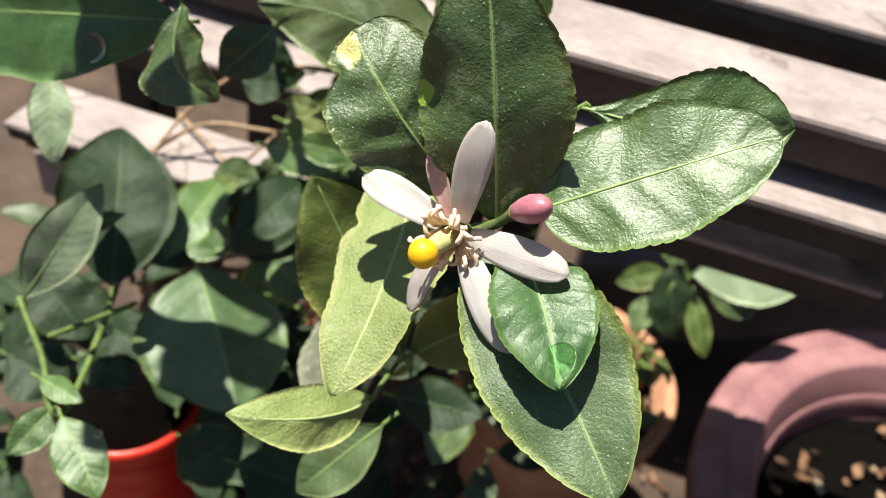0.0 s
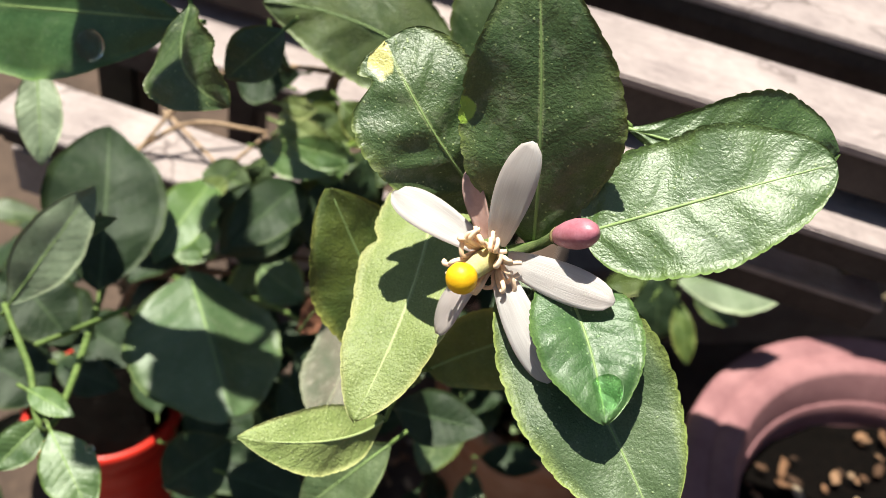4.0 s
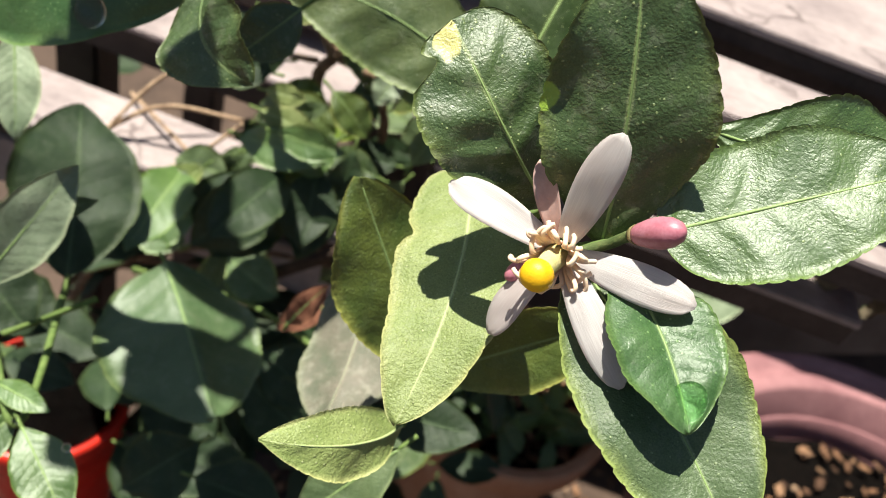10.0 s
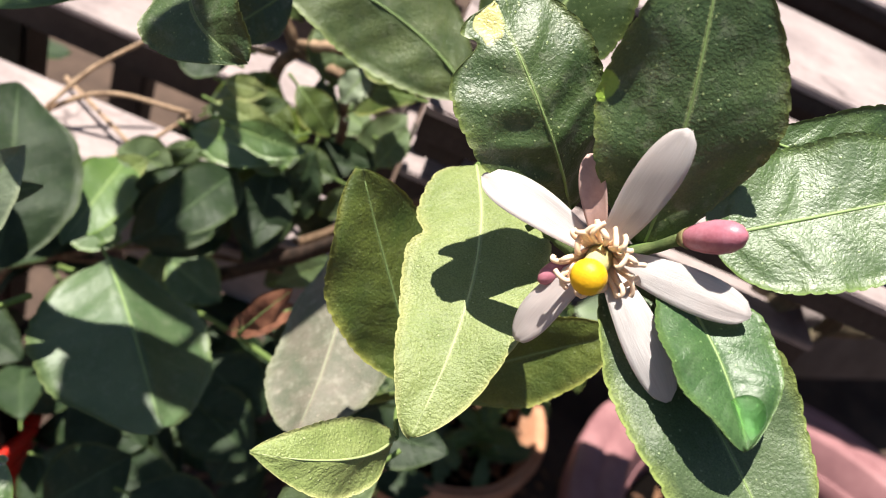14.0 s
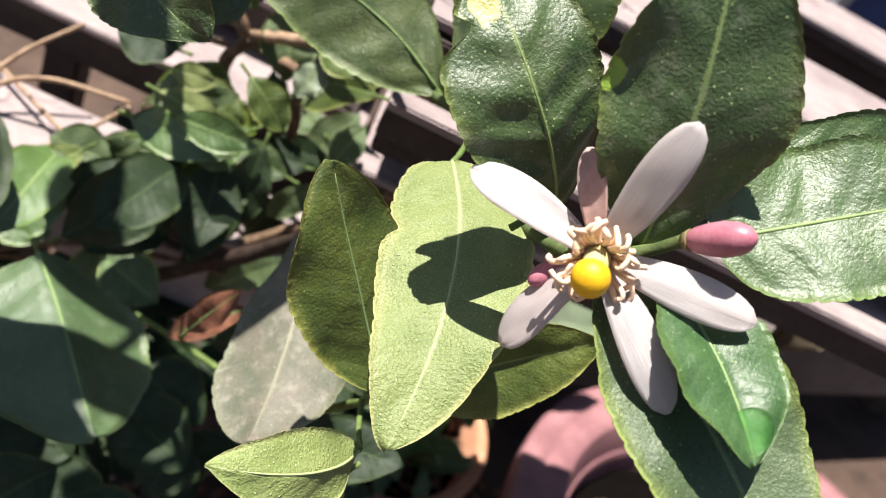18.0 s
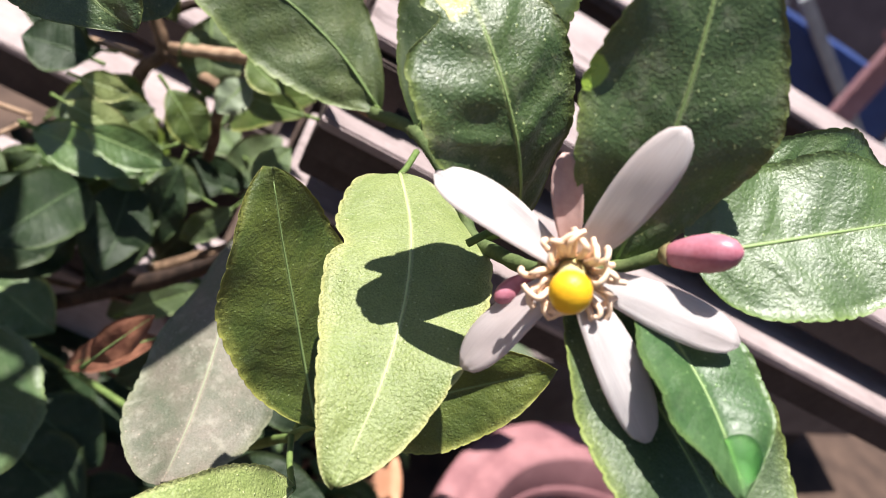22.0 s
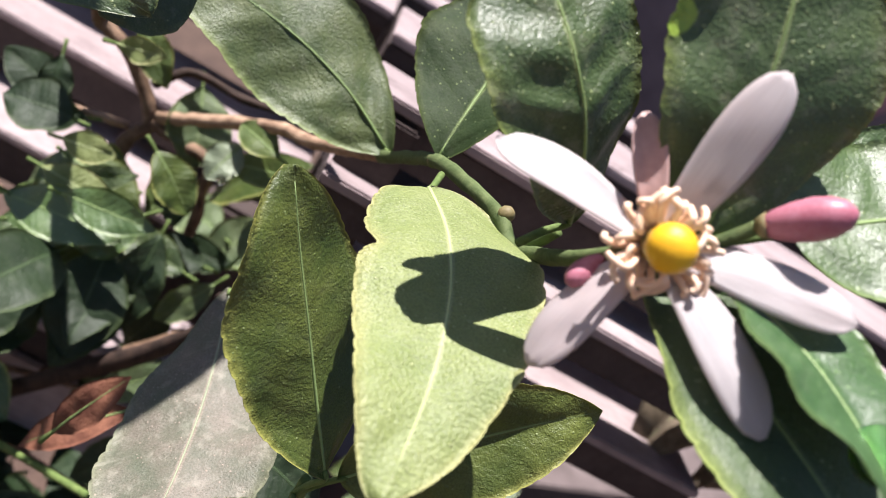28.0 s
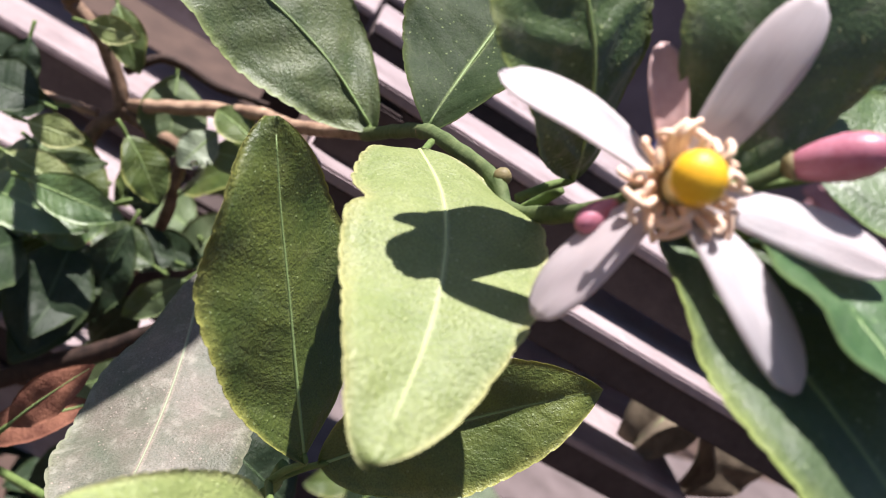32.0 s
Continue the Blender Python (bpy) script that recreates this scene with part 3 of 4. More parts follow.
leaf((-0.1248, 0.1805, 0.5480), -9.7, 18.1, -85.5, 0.0178, 0.0094, 0.06, 0.20, YELLOW)
leaf((-0.1468, 0.2046, 0.5261), -49.6, -70.5, -23.7, 0.0197, 0.0122, 0.06, 0.20, DARK)
leaf((-0.0849, 0.2319, 0.5053), -170.3, 61.9, 86.4, 0.0307, 0.0207, 0.06, 0.20, LIME)
leaf((-0.0943, 0.2116, 0.5091), -34.8, -59.9, -46.1, 0.0276, 0.0153, 0.06, 0.20, GREEN)
leaf((-0.0733, 0.2273, 0.4972), -43.5, 49.4, -115.4, 0.0472, 0.0113, 0.06, 0.20, LIME)
leaf((-0.1182, 0.1698, 0.4933), -11.2, 11.5, -68.3, 0.0358, 0.0153, 0.06, 0.20, GLOSSY)
leaf((-0.1228, 0.1880, 0.4897), -4.9, 36.0, -79.8, 0.0274, 0.0101, 0.06, 0.20, PALE)
leaf((-0.0549, 0.2180, 0.4747), 168.9, -11.9, 69.6, 0.0335, 0.0164, 0.06, 0.20, DARK)
leaf((-0.0829, 0.1789, 0.4925), -84.6, -77.6, 0.3, 0.0410, 0.0192, 0.06, 0.20, DARK)
leaf((-0.0573, 0.1878, 0.4796), -171.4, -61.2, 70.3, 0.0288, 0.0129, 0.06, 0.20, PALE)
leaf((-0.0718, 0.1966, 0.4211), -9.7, 18.1, -60.1, 0.0286, 0.0136, 0.06, 0.20, GREEN)
leaf((-0.0699, 0.1947, 0.4145), -177.2, -53.7, 67.9, 0.0286, 0.0159, 0.06, 0.20, GREEN)
leaf((-0.0769, 0.1580, 0.4296), 1.4, 49.9, -61.9, 0.0382, 0.0129, 0.06, 0.20, PALE)
leaf((-0.1552, 0.1799, 0.4312), 9.8, 56.6, -73.3, 0.0397, 0.0200, 0.06, 0.20, PALE)
leaf((-0.1342, 0.1817, 0.4095), -98.7, -60.1, 38.4, 0.0494, 0.0275, 0.06, 0.20, MID)
leaf((-0.0463, 0.1557, 0.4259), -177.2, -53.7, 63.0, 0.0384, 0.0182, 0.06, 0.20, DARK)
branch([(-0.0344, 0.1090, 0.5793), (-0.0265, 0.0768, 0.5933), (-0.0205, 0.0560, 0.5975), (-0.0155, 0.0393, 0.5991), (-0.0123, 0.0321, 0.5973), (-0.0090, 0.0150, 0.6050), (-0.0080, -0.0010, 0.6140)], 0.0018, 0.0013, STEM_DULL)
branch([(-0.1080, 0.2126, 0.5200), (-0.0830, 0.1920, 0.5388), (-0.0640, 0.1720, 0.5530), (-0.0540, 0.1560, 0.5590), (-0.0445, 0.1350, 0.5680), (-0.0344, 0.1090, 0.5793)], 0.0028, 0.0017, STICK)
branch([(-0.1420, 0.2120, 0.5430), (-0.1258, 0.2120, 0.5364), (-0.1104, 0.2126, 0.5175), (-0.1150, 0.2126, 0.5060), (-0.1160, 0.2130, 0.4790), (-0.1250, 0.2150, 0.4550), (-0.1900, 0.2000, 0.4000), (-0.2350, 0.1850, 0.3000), (-0.2450, 0.1900, 0.2250)], 0.0030, 0.0028, BARK)
branch([(-0.1104, 0.2126, 0.5175), (-0.0960, 0.2100, 0.5160), (-0.0827, 0.2051, 0.5169), (-0.0795, 0.2080, 0.5010), (-0.0771, 0.2120, 0.4810), (-0.0850, 0.2150, 0.4500), (-0.1500, 0.2000, 0.4200)], 0.0026, 0.0022, BARK)
branch([(-0.1380, 0.2125, 0.5067), (-0.1170, 0.2125, 0.5110)], 0.0013, 0.0016, STICK)
branch([(-0.1154, 0.2140, 0.5307), (-0.1040, 0.2140, 0.5427), (-0.0840, 0.2160, 0.5430), (-0.0642, 0.2180, 0.5466)], 0.0020, 0.0014, BARK_DARK)
leaf((-0.1270, 0.2100, 0.5520), -20.0, -40.0, -70.0, 0.0260, 0.0140, 0.06, 0.20, LIME, seed=41)
leaf((-0.0995, 0.2200, 0.5380), -45.0, -58.0, -20.0, 0.0330, 0.0260, 0.06, 0.20, PALE, seed=42)
leaf((-0.1380, 0.2110, 0.5068), 172.0, 12.0, 60.0, 0.0330, 0.0190, 0.06, 0.20, DARK, seed=43)
branch([(-0.1016, 0.1986, 0.3967), (-0.0497, 0.1828, 0.4649), (-0.0230, 0.1756, 0.5035)], 0.003, 0.0026, BARK)
branch([(-0.0112, 0.0290, 0.5985), (-0.0098, 0.0240, 0.6060)], 0.0013, 0.001, STEM_GREEN)
branch([(-0.0205, 0.0305, 0.5340), (-0.0200, 0.0420, 0.5150), (-0.0400, 0.0800, 0.4600), (-0.1100, 0.1500, 0.4000), (-0.1900, 0.1800, 0.3600)], 0.0012, 0.0014, STEM_GREEN)
branch([(-0.1477, 0.0718, 0.4594), (-0.1556, 0.0300, 0.4780)], 0.0012, 0.001, STEM_GREEN)
branch([(-0.2000, 0.1500, 0.4200), (-0.1348, 0.0099, 0.4705), (-0.1523, 0.0212, 0.4805), (-0.1711, 0.0360, 0.4869)], 0.0015, 0.001, STEM_GREEN)
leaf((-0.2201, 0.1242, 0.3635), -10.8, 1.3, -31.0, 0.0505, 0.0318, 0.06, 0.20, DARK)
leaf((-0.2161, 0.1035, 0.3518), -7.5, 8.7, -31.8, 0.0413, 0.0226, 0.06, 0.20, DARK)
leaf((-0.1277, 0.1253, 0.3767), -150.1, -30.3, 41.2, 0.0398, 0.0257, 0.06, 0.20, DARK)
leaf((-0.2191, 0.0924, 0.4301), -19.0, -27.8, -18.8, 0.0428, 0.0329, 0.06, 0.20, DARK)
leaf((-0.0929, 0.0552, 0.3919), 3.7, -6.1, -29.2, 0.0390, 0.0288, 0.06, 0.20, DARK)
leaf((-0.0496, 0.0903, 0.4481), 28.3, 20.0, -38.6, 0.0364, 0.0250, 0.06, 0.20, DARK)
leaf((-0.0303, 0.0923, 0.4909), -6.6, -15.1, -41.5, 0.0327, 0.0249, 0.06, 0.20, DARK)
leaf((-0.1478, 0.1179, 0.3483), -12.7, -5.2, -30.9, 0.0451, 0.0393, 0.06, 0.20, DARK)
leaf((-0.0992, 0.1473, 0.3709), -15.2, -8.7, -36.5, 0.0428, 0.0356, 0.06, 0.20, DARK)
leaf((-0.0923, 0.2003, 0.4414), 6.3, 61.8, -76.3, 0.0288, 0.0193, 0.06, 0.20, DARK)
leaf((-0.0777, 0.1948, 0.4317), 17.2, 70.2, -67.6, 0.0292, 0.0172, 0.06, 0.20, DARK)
leaf((-0.1364, 0.1866, 0.4643), -6.6, 32.2, -67.9, 0.0464, 0.0188, 0.06, 0.20, GLOSSY)
leaf((-0.1064, 0.2027, 0.4694), -138.2, -54.1, 46.3, 0.0285, 0.0175, 0.06, 0.20, LIME)
leaf((-0.0694, 0.1808, 0.4816), 167.2, -1.5, 55.7, 0.0278, 0.0179, 0.06, 0.20, GREEN)
leaf((-0.1553, 0.2141, 0.4352), -139.7, -53.6, 51.6, 0.0262, 0.0210, 0.06, 0.20, PALE)
leaf((-0.0593, 0.1667, 0.5456), 140.4, -1.0, 58.9, 0.0221, 0.0127, 0.06, 0.20, LIME)
leaf((-0.1058, 0.2054, 0.4918), 175.6, 3.3, 56.1, 0.0245, 0.0192, 0.06, 0.20, LIME)
leaf((-0.0665, 0.2433, 0.4737), 136.9, -9.9, 52.6, 0.0362, 0.0240, 0.06, 0.20, PALE)
leaf((-0.1264, 0.1920, 0.4968), -5.5, -10.8, -50.6, 0.0320, 0.0219, 0.06, 0.20, LIME)
leaf((-0.1399, 0.1754, 0.4533), -177.2, 1.4, 48.3, 0.0271, 0.0229, 0.06, 0.20, PALE)
leaf((-0.0905, 0.1738, 0.4990), 176.7, -47.5, 75.1, 0.0308, 0.0241, 0.06, 0.20, GLOSSY)
branch([(-0.1420, 0.2120, 0.5430), (-0.1580, 0.1900, 0.6000), (-0.1449, 0.1446, 0.6442), (-0.1709, 0.1466, 0.7242), (-0.2009, 0.1566, 0.8042)], 0.0034, 0.003, BARK)
leaf((-0.0990, 0.1870, 0.4860), 169.4, 2.4, 54.9, 0.0236, 0.0175, 0.06, 0.20, YELLOW)
leaf((-0.1379, 0.1774, 0.4786), -13.0, 12.4, -57.5, 0.0474, 0.0205, 0.06, 0.20, GLOSSY)
leaf((-0.1197, 0.2075, 0.4954), -146.2, -44.1, 54.1, 0.0264, 0.0154, 0.06, 0.20, MINT)
leaf((-0.0668, 0.2353, 0.4592), 49.7, 50.6, -34.2, 0.0358, 0.0223, 0.06, 0.20, PALE)
leaf((-0.0735, 0.1869, 0.5359), -117.1, -53.6, 28.0, 0.0182, 0.0139, 0.06, 0.20, MINT)
leaf((-0.1955, 0.1863, 0.4044), 21.4, 35.8, -57.4, 0.0386, 0.0233, 0.06, 0.20, LIME)
leaf((-0.1826, 0.1674, 0.4102), -7.5, 2.1, -44.6, 0.0293, 0.0249, 0.06, 0.20, GLOSSY)
leaf((-0.1218, 0.1784, 0.4629), -112.4, -50.2, 28.1, 0.0496, 0.0465, 0.06, 0.20, DARK)
leaf((-0.0969, 0.1743, 0.4804), -75.0, -52.5, -5.0, 0.0432, 0.0282, 0.06, 0.20, DARK)
branch([(-0.2185, 0.1884, 0.4318), (-0.2039, 0.2152, 0.4580), (-0.1861, 0.2355, 0.4757)], 0.0013, 0.001, STICK)
branch([(-0.2220, 0.1989, 0.4309), (-0.1923, 0.2102, 0.4536), (-0.1513, 0.2174, 0.4580)], 0.0015, 0.0011, STICK)
branch([(-0.1994, 0.1820, 0.4122), (-0.1670, 0.1972, 0.4408), (-0.1499, 0.2137, 0.4590)], 0.0012, 0.001, STICK)
branch([(-0.2234, 0.2343, 0.4361), (-0.1833, 0.2081, 0.4378), (-0.1669, 0.1978, 0.4387)], 0.0012, 0.001, STICK)
leaf((-0.2205, 0.0649, 0.3963), -2.7, -12.5, -25.9, 0.0343, 0.0329, 0.06, 0.20, DARK)
leaf((-0.1367, 0.1204, 0.3296), -13.1, -2.9, -30.5, 0.0509, 0.0419, 0.06, 0.20, DARK)
leaf((-0.1009, 0.1346, 0.3612), -19.0, -11.7, -33.1, 0.0482, 0.0367, 0.06, 0.20, DARK)
leaf((-0.2207, 0.1032, 0.4035), -9.1, -14.5, -27.3, 0.0373, 0.0329, 0.06, 0.20, DARK)
leaf((-0.0642, 0.1352, 0.3573), -97.1, -42.2, 6.0, 0.0345, 0.0318, 0.06, 0.20, DARK)
leaf((-0.1324, 0.1692, 0.4063), -17.8, -5.0, -41.0, 0.0347, 0.0269, 0.06, 0.20, MID)
leaf((-0.1559, 0.1946, 0.4216), -22.4, -12.8, -39.9, 0.0301, 0.0225, 0.06, 0.20, GLOSSY)
leaf((-0.1271, 0.1753, 0.5094), -10.5, 14.8, -73.7, 0.0205, 0.0114, 0.06, 0.20, YELLOW)

leaf((-0.1103, 0.1667, 0.4739), -103.3, -4.2, 20.6, 0.0533, 0.0280, 0.06, 0.18, DARK, peak=0.48, blunt=0.75, seed=31, n=30)
leaf((-0.0925, 0.1900, 0.4733), -87.8, -22.8, 5.3, 0.0481, 0.0220, 0.06, 0.18, DARK, peak=0.48, blunt=0.75, seed=32, n=30)
leaf((-0.1368, 0.1759, 0.4808), 43.0, -22.8, -38.3, 0.0525, 0.0220, 0.06, 0.18, SATIN, peak=0.48, blunt=0.75, seed=33, n=30)
leaf((-0.1226, 0.2134, 0.4776), 44.0, -26.4, -44.7, 0.0425, 0.0170, 0.06, 0.18, BRIGHT, peak=0.48, blunt=0.75, seed=34, n=30)
leaf((-0.1446, 0.2250, 0.4621), 0.0, 46.1, -56.6, 0.0335, 0.0170, 0.06, 0.18, BRIGHT, peak=0.48, blunt=0.75, seed=35, n=30)
leaf((-0.0637, 0.3100, 0.4144), 0.0, 64.9, -64.9, 0.0431, 0.0260, 0.06, 0.18, PALE, peak=0.48, blunt=0.75, seed=36, n=30)
leaf((-0.1626, 0.1791, 0.4480), -84.3, 3.0, 11.6, 0.0724, 0.0270, 0.06, 0.18, GLOSSY, peak=0.48, blunt=0.75, seed=37, n=30)
leaf((-0.1508, 0.1700, 0.4583), 180.0, -57.4, 61.1, 0.0319, 0.0170, 0.06, 0.18, YELLOW, peak=0.48, blunt=0.75, seed=38, n=30)
leaf((-0.0764, 0.2174, 0.4980), -43.4, 47.6, -68.5, 0.0592, 0.0200, 0.06, 0.18, LIME, peak=0.48, blunt=0.75, seed=39, n=30)
leaf((-0.0963, 0.1700, 0.5244), 0.0, -39.7, -44.5, 0.0250, 0.0170, 0.06, 0.18, LIME, peak=0.48, blunt=0.75, seed=40, n=30)
leaf((-0.1594, 0.2000, 0.4318), 0.0, 41.9, -47.0, 0.0398, 0.0140, 0.06, 0.18, PALE, peak=0.48, blunt=0.75, seed=41, n=30)
leaf((-0.0644, 0.2000, 0.4780), 180.0, -9.4, 43.4, 0.0270, 0.0190, 0.06, 0.18, DARK, peak=0.48, blunt=0.75, seed=42, n=30)
leaf((-0.1281, 0.1800, 0.5159), 180.0, -9.9, 46.9, 0.0241, 0.0220, 0.06, 0.18, DARK, peak=0.48, blunt=0.75, seed=43, n=30)
leaf((-0.1382, 0.2000, 0.4745), 0.0, 47.6, -54.2, 0.0264, 0.0140, 0.06, 0.18, PALE, peak=0.48, blunt=0.75, seed=44, n=30)
leaf((-0.0595, 0.1000, 0.4772), -180.0, -50.6, 49.1, 0.0366, 0.0120, 0.06, 0.18, RUSSET, peak=0.48, blunt=0.75, seed=45, n=30)
leaf((-0.0744, 0.0850, 0.4712), 0.0, 67.1, -65.5, 0.0294, 0.0110, 0.06, 0.18, RUSSET, peak=0.48, blunt=0.75, seed=46, n=30)
# Unseen leaf overhead, added to cast the shade on the dusty leaf.
leaf((-0.1650, 0.0765, 0.7620), 24.0, 2.6, -1.1, 0.0560, 0.0310, 0.06, 0.18, GREEN, peak=0.48, blunt=0.75, seed=47, n=30)
branch([(-0.2350, 0.2000, 0.2500), (-0.2000, 0.2500, 0.2620), (-0.1000, 0.1732, 0.4117), (-0.0560, 0.1400, 0.4820), (-0.0500, 0.1050, 0.5230)], 0.0042, 0.0028, BARK_DARK)


# ---- flower and buds ----
def petal_material():
    k = Mat("petal_white", 0.5, 0.35)
    uv = k.node("UVMap").outputs["UV"]
    sep = k.node("SeparateXYZ")
    k.put("Vector", uv, sep)
    side = k.math("ABSOLUTE", k.math("SUBTRACT", sep.outputs["Y"], 0.5))
    streak = k.node("TexNoise")
    mp = k.node("Mapping")
    k.put("Vector", uv, mp)
    mp.inputs["Scale"].default_value = (2.5, 26, 1)
    k.put("Vector", mp.outputs["Vector"], streak)
    k.put("Scale", 1.6, streak)
    col = k.mix(k.ramp(streak.outputs["Fac"], (0.35, 0.0), (0.7, 1.0)), (0.56, 0.52, 0.53), (0.71, 0.68, 0.69))
    blush = k.ramp(k.noise(60, 2, 0.5), (0.42, 0.0), (0.72, 1.0))
    col = k.mix(k.math("MULTIPLY", blush, 0.45), col, (0.60, 0.47, 0.45))
    col = k.mix(k.ramp(side, (0.42, 0.0), (0.5, 0.25)), col, (0.74, 0.62, 0.58))
    k.put("Base Color", col)
    k.bump(streak.outputs["Fac"], 0.3, 0.0004)
    tr = k.node("BsdfTranslucent")
    k.put("Color", (0.80, 0.72, 0.70), tr)
    sh = k.node("MixShader")
    sh.inputs[0].default_value = 0.42
    k.t.links.new(k.p.outputs[0], sh.inputs[1])
    k.t.links.new(tr.outputs[0], sh.inputs[2])
    k.t.links.new(sh.outputs[0], k.n["Material Output"].inputs["Surface"])
    return k.m


PETAL = petal_material()
PETAL_BACK = speckled("petal_blush", (0.40, 0.25, 0.23), (0.54, 0.37, 0.34), 0.55, 120, 0.15, 0.0003)
FILAMENT = speckled("stamen_cream", (0.84, 0.56, 0.38), (0.90, 0.69, 0.53), 0.55, 300, 0.2, 0.0002)
STIGMA = speckled("stigma_yellow", (0.82, 0.40, 0.008), (0.92, 0.56, 0.02), 0.45, 260, 0.35, 0.0002)
OVARY = speckled("ovary_green", (0.42, 0.42, 0.16), (0.62, 0.52, 0.30), 0.5, 200, 0.2)
BUD = speckled("bud_pink", (0.36, 0.10, 0.14), (0.50, 0.21, 0.27), 0.4, 160, 0.2, 0.0003)
CALYX = speckled("calyx_brown_green", (0.14, 0.12, 0.045), (0.26, 0.20, 0.10), 0.6, 260, 0.3, 0.0003)
PINK = speckled("petal_magenta", (0.62, 0.10, 0.42), (0.76, 0.24, 0.58), 0.5, 120, 0.2)


def strap(base, tip, facing, width, bend, fold, thick=0.00045, blunt=0.42, peak=0.6, n=18, m=8, seed=0):
    """A petal: a closed, gently channelled strap with a round tip."""
    b, t = Vector(base), Vector(tip)
    x = (t - b).normalized()
    length = (t - b).length
    z = Vector(facing)
    z = (z - x * z.dot(x)).normalized()
    y = z.cross(x)
    power = math.log(0.5) / math.log(peak)
    bm = bmesh.new()
    lay = bm.loops.layers.uv.new("UVMap")
    g = {}
    for layer, d in ((0, thick / 2), (1, -thick / 2)):
        for i in range(n + 1):
            s = i / n
            w = max(width / 2 * (0.32 * (1 - s) + math.sin(math.pi * s ** power) ** blunt * (0.62 + 0.38 * s)), 0.0005)
            w = min(w, width / 2)
            for j in range(m + 1):
                v = -1 + 2 * j / m
                up = bend * 4 * s * (1 - s) * length + fold * v * v * w + 0.05 * width * noise.noise(Vector((s * 3 + seed * 9, v * 1.5, seed)))
                g[layer, i, j] = bm.verts.new(b + x * (s * length) + y * (v * w) + z * (up + d * (1 - 0.5 * abs(v))))
    for layer in (0, 1):
        for i in range(n):
            for j in range(m):
                q = [(i, j), (i + 1, j), (i + 1, j + 1), (i, j + 1)]
                f = bm.faces.new([g[(layer, *c)] for c in (q[::-1] if layer else q)])
                for lp, (a, c) in zip(f.loops, q[::-1] if layer else q):
                    lp[lay].uv = (a / n, c / m)
    rim = [(i, 0) for i in range(n)] + [(n, j) for j in range(m)] + [(i, m) for i in range(n, 0, -1)] + [(0, j) for j in range(m, 0, -1)]
    for p, q in zip(rim, rim[1:] + rim[:1]):
        f = bm.faces.new([g[(0, *q)], g[(0, *p)], g[(1, *p)], g[(1, *q)]])
        for lp in f.loops:
            lp[lay].uv = (p[0] / n, p[1] / m)
    return bm


def drop_shape(at, axis, profile, seg=20, squash=1.0):
    """A round body of (radius, height) rows along an axis."""
    bm = lathe(profile, (0, 0, 0), seg)
    bmesh.ops.holes_fill(bm, edges=bm.edges[:])
    q = Vector(axis).normalized().to_track_quat("Z", "Y").to_matrix().to_4x4()
    bmesh.ops.transform(bm, matrix=Matrix.Translation(at) @ q @ Matrix.Diagonal((1, squash, 1, 1)), verts=bm.verts)
    return bm


HEART = Vector((-0.0066, -0.0035, 0.6175))
AXIS = Vector((-0.0036, -0.0118, 0.0028)).normalized()
cup = drop_shape(HEART - AXIS * 0.0035, AXIS, [(0.0006, 0), (0.0022, 0.0004), (0.0034, 0.0018), (0.0036, 0.0032), (0.002, 0.0036)])
flower = under(part("flower", cup, STEM_GREEN, None, "open white lemon flower with a yellow stigma"), tree)
for k, (tip, w, bend, fold, mat, up) in enumerate((
    ((-0.0052, -0.0012, 0.6448), 0.0080, 0.08, -0.10, PETAL, 0.3),
    ((0.0182, -0.0122, 0.6238), 0.0078, 0.07, -0.16, PETAL, 0.6),
    ((0.0120, -0.0212, 0.6070), 0.0076, 0.10, -0.14, PETAL, 0.6),
    ((-0.0310, 0.0066, 0.6170), 0.0080, 0.06, 0.10, PETAL, 1.0),
    ((-0.0130, -0.0074, 0.5951), 0.0082, 0.08, -0.10, PETAL, (-0.72, -0.5, 0.35)),
    ((-0.0160, 0.0045, 0.6310), 0.0050, 0.05, 0.25, PETAL_BACK, 0.0),
)):
    d = (Vector(tip) - HEART).normalized()
    face = Vector(up) if isinstance(up, tuple) else AXIS + Vector((0, 0, up))
    under_part(part("petal", strap(HEART + d * 0.0022 - AXIS * 0.001, tip, face, w, bend, fold, seed=k), mat), flower, tree)
STIG = Vector((-0.0102, -0.0152, 0.6202))
side_a = AXIS.orthogonal().normalized()
side_b = AXIS.cross(side_a)
rng = random.Random(5)
for k in range(32):
    a = 2 * math.pi * k / 32 + rng.uniform(-0.12, 0.12)
    out = side_a * math.cos(a) + side_b * math.sin(a)
    turn_ = AXIS.cross(out)
    lean = rng.uniform(0.0006, 0.0042)
    rise = rng.uniform(0.0030, 0.0070)
    root = HEART + out * 0.0024 + AXIS * 0.0004
    mid = HEART + out * (0.0028 + lean * 0.30) + AXIS * rise * 0.60
    top = HEART + out * (0.0032 + lean * 0.75) + AXIS * rise
    sidle = turn_ * rng.uniform(-0.0020, 0.0020)
    end = top + out * rng.uniform(0.0004, 0.0014) + sidle - AXIS * rng.uniform(-0.0006, 0.0010)
    tipp = end + out * rng.uniform(-0.0004, 0.0008) + sidle * 0.8 - AXIS * rng.uniform(0.0, 0.0009)
    under_part(part("stamen", tube([root, mid, top, end, tipp], 0.00052, 0.00046, 4, 8, 0.30, k), FILAMENT), flower, tree)
under_part(part("pistil", tube([HEART, HEART.lerp(STIG, 0.5), STIG], 0.0026, 0.0017, 5, 14), OVARY), flower, tree)
